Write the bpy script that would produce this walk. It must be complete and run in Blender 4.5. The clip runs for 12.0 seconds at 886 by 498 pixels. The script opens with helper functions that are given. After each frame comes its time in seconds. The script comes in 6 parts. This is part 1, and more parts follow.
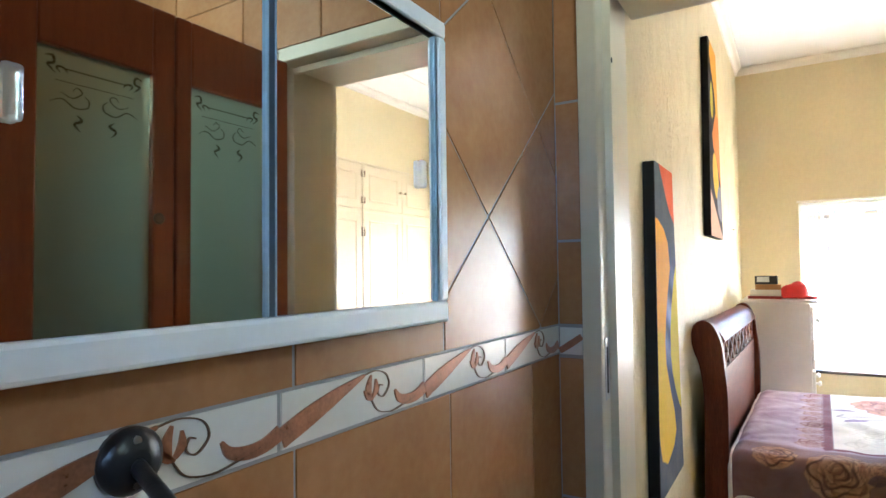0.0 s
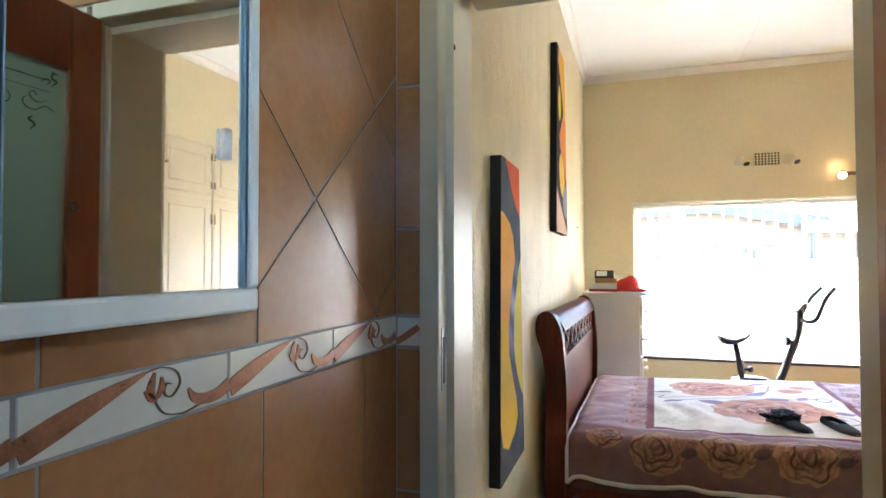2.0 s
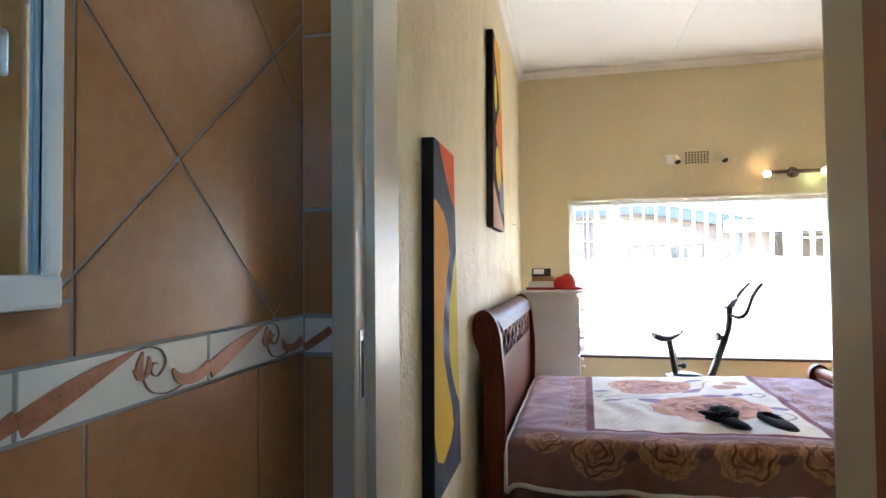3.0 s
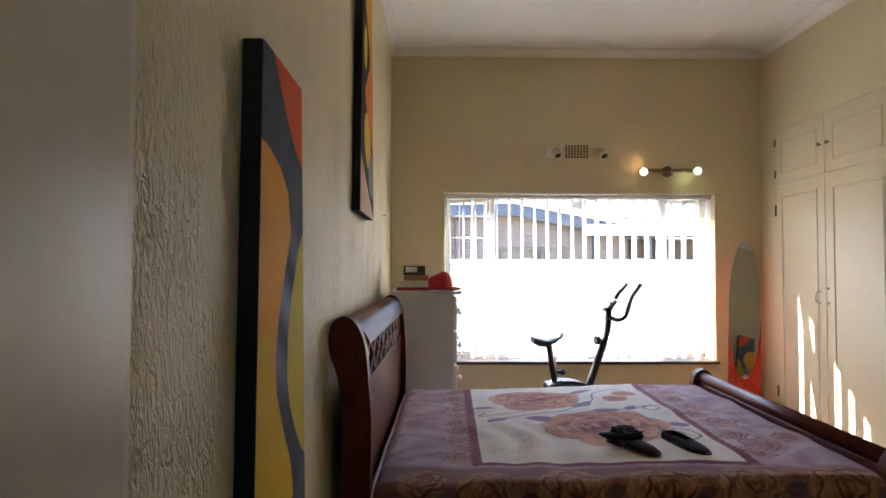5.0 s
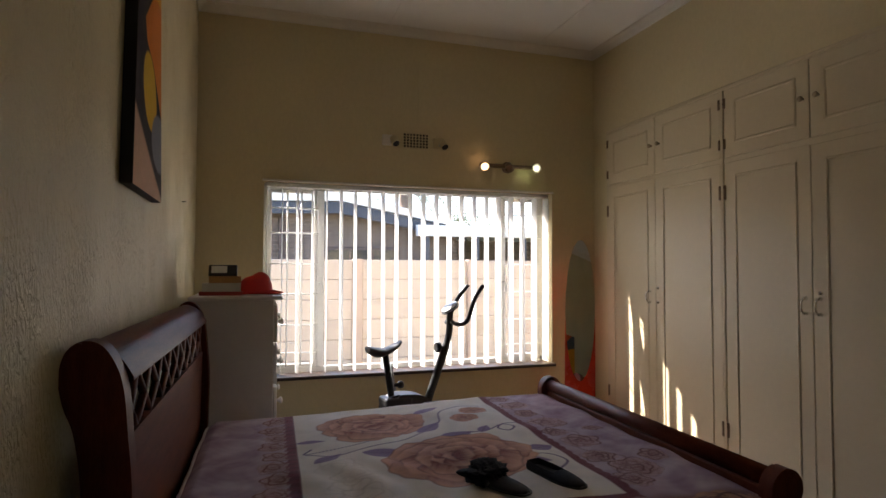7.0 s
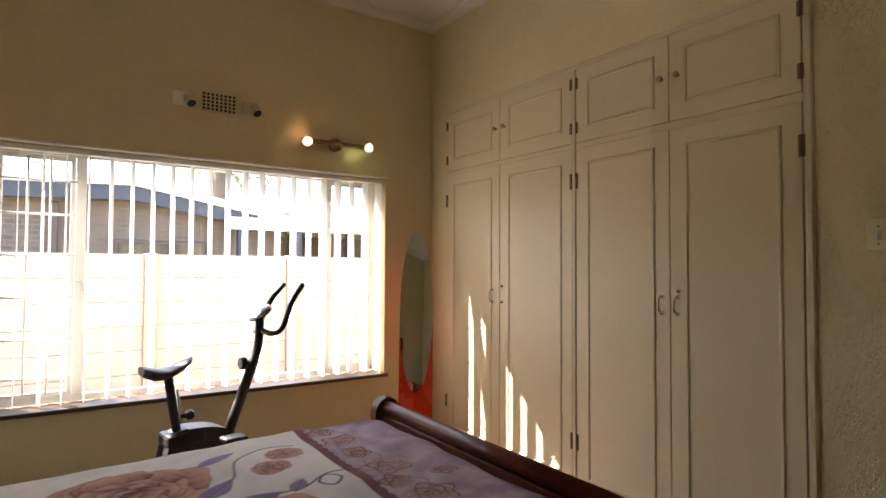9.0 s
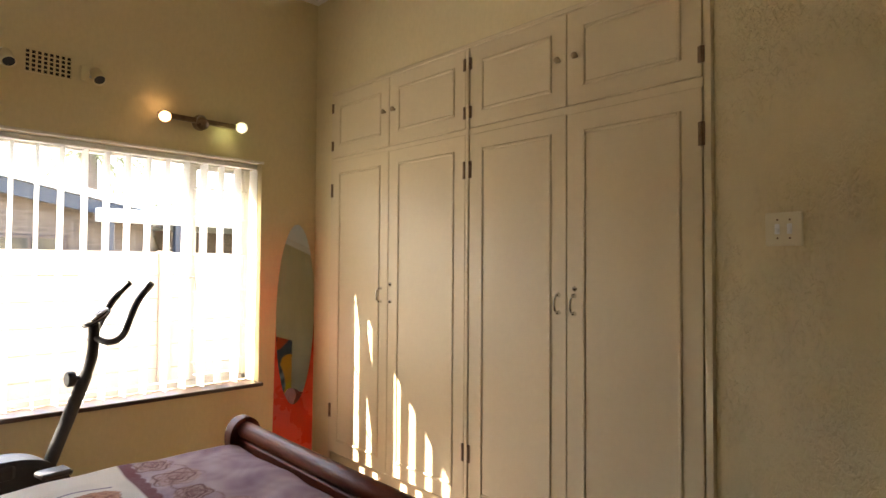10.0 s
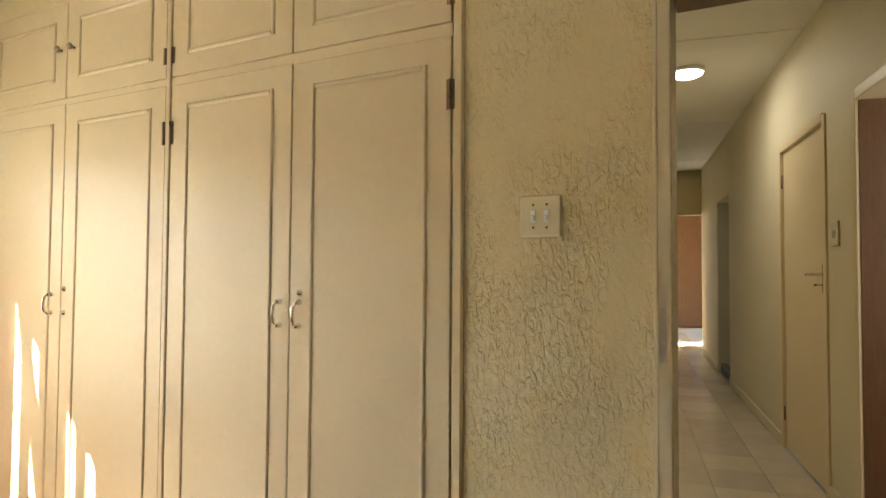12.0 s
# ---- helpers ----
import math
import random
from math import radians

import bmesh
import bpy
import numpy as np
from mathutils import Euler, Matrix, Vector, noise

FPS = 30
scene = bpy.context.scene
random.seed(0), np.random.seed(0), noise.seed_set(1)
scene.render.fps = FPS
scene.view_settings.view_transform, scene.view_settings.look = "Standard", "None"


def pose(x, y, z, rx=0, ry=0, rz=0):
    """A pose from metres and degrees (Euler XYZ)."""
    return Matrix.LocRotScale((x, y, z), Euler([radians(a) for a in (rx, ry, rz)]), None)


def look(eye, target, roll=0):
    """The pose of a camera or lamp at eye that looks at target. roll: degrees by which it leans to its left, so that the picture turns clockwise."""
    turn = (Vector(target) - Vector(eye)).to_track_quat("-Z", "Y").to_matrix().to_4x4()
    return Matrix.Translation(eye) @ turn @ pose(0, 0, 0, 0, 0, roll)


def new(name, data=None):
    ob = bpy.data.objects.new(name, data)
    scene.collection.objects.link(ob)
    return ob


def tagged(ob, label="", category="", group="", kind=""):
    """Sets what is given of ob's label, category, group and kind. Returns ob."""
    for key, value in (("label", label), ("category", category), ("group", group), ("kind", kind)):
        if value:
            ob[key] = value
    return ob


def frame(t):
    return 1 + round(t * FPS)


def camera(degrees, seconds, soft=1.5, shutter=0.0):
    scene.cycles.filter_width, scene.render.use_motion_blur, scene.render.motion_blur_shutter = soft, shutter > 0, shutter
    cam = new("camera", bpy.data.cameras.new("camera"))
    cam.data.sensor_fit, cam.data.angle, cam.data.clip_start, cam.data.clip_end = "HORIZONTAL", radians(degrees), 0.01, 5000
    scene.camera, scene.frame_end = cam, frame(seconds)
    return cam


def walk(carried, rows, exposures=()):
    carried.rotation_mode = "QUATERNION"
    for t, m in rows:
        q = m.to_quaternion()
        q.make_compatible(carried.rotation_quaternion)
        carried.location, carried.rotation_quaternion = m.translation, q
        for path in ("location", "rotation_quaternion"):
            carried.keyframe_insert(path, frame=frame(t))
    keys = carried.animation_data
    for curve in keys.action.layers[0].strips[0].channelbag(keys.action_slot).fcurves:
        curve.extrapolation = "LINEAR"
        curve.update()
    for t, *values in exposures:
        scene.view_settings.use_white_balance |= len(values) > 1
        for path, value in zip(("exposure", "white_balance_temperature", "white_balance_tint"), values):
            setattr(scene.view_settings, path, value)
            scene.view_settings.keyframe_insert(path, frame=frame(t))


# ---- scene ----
cam = camera(74.2, 12.0)
PATH = [
    (0, (0.412, 2.776, 1.382), (-0.621, 4.486, 1.459), -0.7),
    (0.5, (0.425, 2.799, 1.379), (-0.516, 4.563, 1.449), -0.7),
    (1, (0.441, 2.811, 1.379), (-0.399, 4.625, 1.441), -0.4),
    (1.5, (0.447, 2.824, 1.38), (-0.275, 4.689, 1.433), -0.1),
    (2, (0.441, 2.845, 1.371), (-0.18, 4.745, 1.424), -0.1),
    (2.5, (0.445, 2.909, 1.357), (-0.082, 4.838, 1.409), -0.0),
    (2.7, (0.434, 2.956, 1.348), (-0.038, 4.899, 1.405), -0.3),
    (4.3, (0.338, 3.434, 1.352), (0.142, 5.424, 1.403), 0.1),
    (4.5, (0.342, 3.489, 1.332), (0.229, 5.485, 1.39), 0.1),
    (5, (0.339, 3.645, 1.317), (0.375, 5.644, 1.378), 0.1),
    (5.5, (0.354, 3.807, 1.313), (0.495, 5.801, 1.379), 0.1),
    (6, (0.358, 3.941, 1.31), (0.615, 5.923, 1.378), 0.1),
    (6.5, (0.348, 4.077, 1.317), (0.796, 6.025, 1.386), 0.0),
    (7, (0.38, 4.183, 1.304), (0.991, 6.086, 1.372), 0.1),
    (7.2, (0.401, 4.251, 1.301), (1.066, 6.136, 1.373), 0.3),
    (8.8, (0.607, 4.74, 1.286), (1.682, 6.425, 1.354), 0.3),
    (9, (0.64, 4.793, 1.284), (1.782, 6.434, 1.35), 0.3),
    (9.5, (0.762, 4.908, 1.285), (2.034, 6.45, 1.345), 0.3),
    (10, (0.913, 4.991, 1.276), (2.311, 6.42, 1.337), 0.4),
    (10.5, (1.079, 5.058, 1.272), (2.606, 6.349, 1.335), 0.4),
    (11, (1.267, 5.109, 1.278), (2.887, 6.28, 1.34), 0.4),
    (11.5, (1.4, 5.138, 1.278), (3.127, 6.145, 1.329), 0.3),
    (12, (1.555, 5.132, 1.27), (3.35, 6.012, 1.335), 0.35),
]
EXPOSURES = [(0, 5.7, 5500, 9), (1.5, 5.43, 5520, 9), (2.7, 4.95, 5450, 10), (4.3, 4.25, 5300, 11), (5, 3.62, 5740, 14), (5.5, 3.1, 6000, 15), (6.5, 2.5, 6250, 16), (7.2, 2.2, 6400, 16), (8.8, 2.92, 6900, 16), (10, 3.45, 7200, 14), (11, 3.92, 7300, 11), (12, 4.35, 7250, 7)]
walk(cam, [(t, look(eye, target, roll)) for t, eye, target, roll in PATH], EXPOSURES)

# ---- light ----
world = bpy.data.worlds.new("sky_world")
scene.world = world
world.use_nodes = True
_wn = world.node_tree.nodes
_sky = _wn.new("ShaderNodeTexSky")
_sky.sky_type = 'NISHITA'
_sky.sun_disc = False
SUN_TO = Vector((-1.0, 1.24, 1.38)).normalized()
_sky.sun_elevation = math.asin(SUN_TO.z)
_sky.sun_rotation = math.atan2(SUN_TO.x, SUN_TO.y)
_wn["Background"].inputs[1].default_value = 0.15
world.node_tree.links.new(_sky.outputs[0], _wn["Background"].inputs[0])


def sun_lamp():
    d = bpy.data.lights.new("sun", 'SUN')
    d.energy, d.angle, d.color = 5.0, radians(0.53), (1.0, 0.93, 0.82)
    ob = new("sun", d)
    ob.rotation_mode = 'QUATERNION'
    ob.rotation_quaternion = (-SUN_TO).to_track_quat('-Z', 'Y')
    ob.location = (-6, 14, 9)


def area_lamp(name, eye, target, w, h, energy, color, spread=180):
    d = bpy.data.lights.new(name, 'AREA')
    d.shape, d.size, d.size_y, d.energy, d.color = 'RECTANGLE', w, h, energy, color
    d.spread = radians(spread)
    ob = new(name, d)
    ob.matrix_world = look(eye, target)
    return ob


def point_lamp(name, loc, energy, color, radius=0.03):
    d = bpy.data.lights.new(name, 'POINT')
    d.energy, d.color, d.shadow_soft_size = energy, color, radius
    ob = new(name, d)
    ob.location = loc
    return ob


sun_lamp()
# Added fill for the bathroom, set before an unseen opening in the south wall.
area_lamp("bathroom_fill_light", (1.32, 0.93, 2.05), (0.0, 3.2, 1.3), 0.62, 0.27, 0.026, (0.70, 0.86, 1.0))
# Added fill behind the frosted door glass; the east wall has no window.
area_lamp("door_glass_fill_light", (1.70, 2.9, 2.1), (1.15, 3.95, 1.9), 0.6, 0.4, 0.33, (0.80, 0.97, 0.86), 140)
# Added lamp floating in the far room to brighten the corridor end; no window there.
area_lamp("far_room_fill_light", (14.0, 7.7, 1.7), (14.6, 5.6, 0.3), 1.4, 1.6, 1.6, (0.95, 0.97, 1.0))
# Fill lamp added in the windowless side room, aimed out to lift the corridor.
area_lamp("side_room_fill_light", (4.25, 3.35, 1.5), (4.6, 5.2, 1.2), 0.9, 1.6, 1.0, (1.0, 0.96, 0.88))

# ---- materials ----


class Nodes:
    """A short way to write node materials."""

    def __init__(self, name):
        self.mat = bpy.data.materials.new(name)
        self.mat.use_nodes = True
        self.t = self.mat.node_tree
        self.b = self.t.nodes["Principled BSDF"]
        self.out = self.t.nodes["Material Output"]

    def node(self, kind, **values):
        n = self.t.nodes.new(kind)
        for k, v in values.items():
            n.inputs[k.replace("_", " ")].default_value = v
        return n

    def link(self, a, b):
        self.t.links.new(a, b)

    def coords(self, scale=(1, 1, 1)):
        tc = self.node("ShaderNodeNewGeometry")
        mp = self.node("ShaderNodeMapping")
        mp.inputs["Scale"].default_value = scale
        self.link(tc.outputs["Position"], mp.inputs["Vector"])
        return mp.outputs["Vector"]

    def noise(self, vec, scale, detail=4.0, rough=0.55):
        n = self.node("ShaderNodeTexNoise", Scale=scale, Detail=detail, Roughness=rough)
        self.link(vec, n.inputs["Vector"])
        return n.outputs["Fac"]

    def ramp(self, fac, stops):
        r = self.node("ShaderNodeValToRGB")
        e = r.color_ramp.elements
        while len(e) < len(stops):
            e.new(0.5)
        for el, (p, c) in zip(e, stops):
            el.position = p
            el.color = (*c, 1)
        self.link(fac, r.inputs["Fac"])
        return r.outputs["Color"]

    def mix(self, fac, a, b, kind='MIX'):
        m = self.node("ShaderNodeMix")
        m.data_type, m.blend_type = 'RGBA', kind
        for s, v in ((m.inputs["Factor"], fac), (m.inputs[6], a), (m.inputs[7], b)):
            if isinstance(v, (int, float)):
                s.default_value = v
            elif isinstance(v, tuple):
                s.default_value = (*v, 1)
            else:
                self.link(v, s)
        return m.outputs[2]

    def bump(self, height, strength, dist=0.01):
        b = self.node("ShaderNodeBump", Strength=strength, Distance=dist)
        self.link(height, b.inputs["Height"])
        self.link(b.outputs["Normal"], self.b.inputs["Normal"])

    def color(self, c):
        if isinstance(c, tuple):
            self.b.inputs["Base Color"].default_value = (*c, 1)
        else:
            self.link(c, self.b.inputs["Base Color"])

    def rough(self, r):
        if isinstance(r, (int, float)):
            self.b.inputs["Roughness"].default_value = r
        else:
            self.link(r, self.b.inputs["Roughness"])


def lerp3(c, k):
    return tuple(min(1.0, v * k) for v in c)


def painted(name, col, rough=0.55, var=0.08, scale=3.0, bump=0.05, grain=120.0, metal=0.0, random_piece=0.0, vary=(1, 1, 1)):
    n = Nodes(name)
    v = n.coords(vary)
    big = n.noise(v, scale, 5)
    fine = n.noise(v, grain, 3)
    c = n.ramp(big, [(0.3, lerp3(col, 1 - var)), (0.7, lerp3(col, 1 + var))])
    c = n.mix(0.25, c, n.ramp(fine, [(0.3, lerp3(col, 1 - 2 * var)), (0.7, lerp3(col, 1 + 2 * var))]))
    if random_piece:
        oi = n.node("ShaderNodeObjectInfo")
        hs = n.node("ShaderNodeHueSaturation")
        mr = n.node("ShaderNodeMapRange")
        mr.inputs["To Min"].default_value, mr.inputs["To Max"].default_value = 1 - random_piece, 1 + random_piece
        n.link(oi.outputs["Random"], mr.inputs["Value"])
        n.link(mr.outputs["Result"], hs.inputs["Value"])
        n.link(c, hs.inputs["Color"])
        c = hs.outputs["Color"]
    n.color(c)
    r = n.node("ShaderNodeMapRange")
    r.inputs["To Min"].default_value, r.inputs["To Max"].default_value = max(0.02, rough - 0.08), min(1, rough + 0.08)
    n.link(big, r.inputs["Value"])
    n.rough(r.outputs["Result"])
    n.b.inputs["Metallic"].default_value = metal
    if bump:
        n.bump(fine, bump, 0.004)
    return n.mat


def plaster_mat(name, col, strength, var=0.06):
    """Painted wall; where strength is high a trowelled coat with short ridges that run downwards, in patches."""
    n = Nodes(name)
    v = n.coords()
    big = n.noise(v, 1.3, 4)
    fine = n.noise(v, 260, 2)
    c = n.ramp(big, [(0.25, lerp3(col, 1 - var)), (0.75, lerp3(col, 1 + var))])
    n.rough(0.55 if strength > 0.3 else 0.6)
    if strength > 0.3:
        ridge = n.node("ShaderNodeTexNoise", Scale=76.0, Detail=3.0, Roughness=0.5, Distortion=0.9)
        n.link(n.coords((1, 1, 0.5)), ridge.inputs["Vector"])
        flecks = n.ramp(ridge.outputs["Fac"], [(0.34, (0, 0, 0)), (0.52, (0.6, 0.6, 0.6)), (0.70, (1, 1, 1))])
        patch = n.ramp(n.noise(n.coords((1, 1, 0.6)), 4.5, 4, 0.6), [(0.38, (0.12, 0.12, 0.12)), (0.62, (1, 1, 1))])
        height = n.mix(1.0, flecks, patch, 'MULTIPLY')
        worn = n.noise(n.coords((1, 1, 0.45)), 5.5, 6, 0.7)
        c = n.mix(n.ramp(worn, [(0.42, (0.0, 0.0, 0.0)), (0.68, (0.26, 0.26, 0.26))]), c, lerp3(col, 0.66))
        c = n.mix(n.mix(1.0, n.ramp(ridge.outputs["Fac"], [(0.36, (0.14, 0.14, 0.14)), (0.47, (0, 0, 0))]), patch, 'MULTIPLY'), c, lerp3(col, 0.55))
        n.color(c)
        n.bump(n.mix(0.12, height, fine), strength, 0.009)
    else:
        mid = n.noise(n.coords((1, 1, 0.6)), 54, 5, 0.58)
        c = n.mix(0.3, c, n.ramp(mid, [(0.35, lerp3(col, 0.9)), (0.65, lerp3(col, 1.06))]))
        n.color(c)
        n.bump(n.mix(0.15, mid, fine), strength, 0.008)
    return n.mat


def wood_mat(name, dark, light, rough=0.3, axis=(1, 12, 12), scale=6.0, coat=0.0, spec=0.5):
    n = Nodes(name)
    v = n.coords(axis)
    g = n.noise(v, scale, 8, 0.65)
    f = n.noise(v, scale * 9, 4)
    big = n.noise(n.coords(), 2.5, 3)
    c = n.ramp(g, [(0.3, dark), (0.72, light)])
    c = n.mix(0.35, c, n.ramp(f, [(0.35, dark), (0.65, light)]))
    c = n.mix(n.ramp(big, [(0.3, (0, 0, 0)), (0.8, (0.35, 0.35, 0.35))]), c, dark)
    n.color(c)
    n.rough(rough)
    n.b.inputs["Coat Weight"].default_value = coat
    n.b.inputs["Specular IOR Level"].default_value = spec
    n.b.inputs["Coat Roughness"].default_value = 0.15
    n.bump(f, 0.08, 0.002)
    return n.mat


def tile_mat(name, col, col2, rough=0.22):
    n = Nodes(name)
    v = n.coords()
    big = n.noise(v, 7.0, 6, 0.6)
    fine = n.noise(v, 60.0, 4)
    c = n.ramp(big, [(0.3, col), (0.7, col2)])
    c = n.mix(0.3, c, n.ramp(fine, [(0.35, col), (0.65, col2)]))
    oi = n.node("ShaderNodeObjectInfo")
    hs = n.node("ShaderNodeHueSaturation")
    mr = n.node("ShaderNodeMapRange")
    mr.inputs["To Min"].default_value, mr.inputs["To Max"].default_value = 0.9, 1.1
    n.link(oi.outputs["Random"], mr.inputs["Value"])
    n.link(mr.outputs["Result"], hs.inputs["Value"])
    n.link(c, hs.inputs["Color"])
    n.color(hs.outputs["Color"])
    n.rough(rough)
    n.bump(big, 0.06, 0.01)
    return n.mat


def emit_mat(name, col, strength):
    n = Nodes(name)
    n.b.inputs["Base Color"].default_value = (0.8, 0.8, 0.8, 1)
    n.b.inputs["Emission Color"].default_value = (*col, 1)
    n.b.inputs["Emission Strength"].default_value = strength
    return n.mat


def mirror_mat():
    n = Nodes("silvered_mirror")
    n.color((0.86, 0.88, 0.87))
    n.b.inputs["Metallic"].default_value = 1.0
    n.rough(0.02)
    return n.mat


def glass_mat(name, col, rough):
    n = Nodes(name)
    n.color(col)
    n.b.inputs["Transmission Weight"].default_value = 1.0
    n.b.inputs["IOR"].default_value = 1.45
    if rough > 0.1:
        v = n.coords()
        f = n.noise(v, 35, 4)
        r = n.node("ShaderNodeMapRange")
        r.inputs["To Min"].default_value, r.inputs["To Max"].default_value = rough - 0.08, rough + 0.08
        n.link(f, r.inputs["Value"])
        n.rough(r.outputs["Result"])
    else:
        n.rough(rough)
    return n.mat


def pane_mat():
    """Thin clear window pane: lets light straight through with a weak gloss."""
    n = Nodes("window_pane_glass")
    tr = n.node("ShaderNodeBsdfTransparent")
    gl = n.node("ShaderNodeBsdfGlossy", Roughness=0.02)
    mx = n.node("ShaderNodeMixShader")
    fr = n.node("ShaderNodeFresnel", IOR=1.3)
    n.link(fr.outputs[0], mx.inputs[0])
    n.link(tr.outputs[0], mx.inputs[1])
    n.link(gl.outputs[0], mx.inputs[2])
    n.link(mx.outputs[0], n.out.inputs["Surface"])
    return n.mat


def slat_mat():
    """White fabric blind slat, some light passing through."""
    n = Nodes("blind_fabric")
    v = n.coords((1, 1, 1))
    f = n.noise(v, 240, 3)
    c = n.ramp(f, [(0.3, (0.74, 0.74, 0.72)), (0.7, (0.86, 0.86, 0.84))])
    df = n.node("ShaderNodeBsdfDiffuse")
    tl = n.node("ShaderNodeBsdfTranslucent")
    mx = n.node("ShaderNodeMixShader")
    mx.inputs[0].default_value = 0.4
    n.link(c, df.inputs["Color"])
    n.link(c, tl.inputs["Color"])
    n.link(df.outputs[0], mx.inputs[1])
    n.link(tl.outputs[0], mx.inputs[2])
    n.link(mx.outputs[0], n.out.inputs["Surface"])
    return n.mat


def blanket_mat():
    n = Nodes("plush_blanket")
    at = n.node("ShaderNodeVertexColor")
    at.layer_name = "pattern"
    v = n.coords()
    f = n.noise(v, 380, 3)
    m = n.noise(v, 24, 5)
    c = n.mix(n.ramp(m, [(0.35, (0.06, 0.06, 0.06)), (0.7, (0.0, 0.0, 0.0))]), at.outputs["Color"], (0.62, 0.55, 0.58))
    c = n.mix(0.35, c, n.ramp(f, [(0.3, (0.72, 0.72, 0.72)), (0.7, (1, 1, 1))]), 'MULTIPLY')
    n.color(c)
    n.rough(0.85)
    n.b.inputs["Sheen Weight"].default_value = 0.16
    n.b.inputs["Sheen Tint"].default_value = (0.85, 0.78, 0.88, 1)
    n.b.inputs["Specular IOR Level"].default_value = 0.12
    n.b.inputs["Sheen Roughness"].default_value = 0.4
    n.bump(f, 0.35, 0.004)
    return n.mat


def pattern_paint_mat():
    """Brushed acrylic paint whose colours come from the painted layout."""
    n = Nodes("brushed_acrylic")
    at = n.node("ShaderNodeVertexColor")
    at.layer_name = "pattern"
    st = n.noise(n.coords((1, 30, 6)), 9, 5, 0.6)
    big = n.noise(n.coords(), 7, 4)
    c = n.mix(0.55, at.outputs["Color"], n.ramp(st, [(0.3, (0.62, 0.62, 0.62)), (0.7, (1.0, 1.0, 1.0))]), 'MULTIPLY')
    c = n.mix(n.ramp(big, [(0.45, (0, 0, 0)), (0.75, (0.08, 0.08, 0.08))]), c, (0.55, 0.45, 0.32))
    n.b.inputs["Specular IOR Level"].default_value = 0.08
    n.color(c)
    n.rough(0.7)
    n.bump(st, 0.25, 0.002)
    return n.mat


def brick_mat(name, tone):
    n = Nodes(name)
    v = n.coords((1, 1, 1))
    sp = n.node("ShaderNodeSeparateXYZ")
    cb = n.node("ShaderNodeCombineXYZ")
    n.link(v, sp.inputs[0])
    n.link(sp.outputs[0], cb.inputs[0])
    n.link(sp.outputs[2], cb.inputs[1])
    br = n.node("ShaderNodeTexBrick", Scale=1.0)
    br.inputs["Color1"].default_value = (*lerp3(tone, 0.75), 1)
    br.inputs["Color2"].default_value = (*lerp3(tone, 1.25), 1)
    br.inputs["Mortar"].default_value = (0.20, 0.18, 0.16, 1)
    br.inputs["Mortar Size"].default_value = 0.008
    br.inputs["Brick Width"].default_value = 0.23
    br.inputs["Row Height"].default_value = 0.085
    n.link(cb.outputs[0], br.inputs["Vector"])
    g = n.noise(v, 9, 4)
    n.color(n.mix(0.4, br.outputs["Color"], n.ramp(g, [(0.3, lerp3(tone, 0.7)), (0.7, lerp3(tone, 1.3))])))
    n.rough(0.85)
    n.bump(br.outputs["Fac"], -0.4, 0.01)
    return n.mat


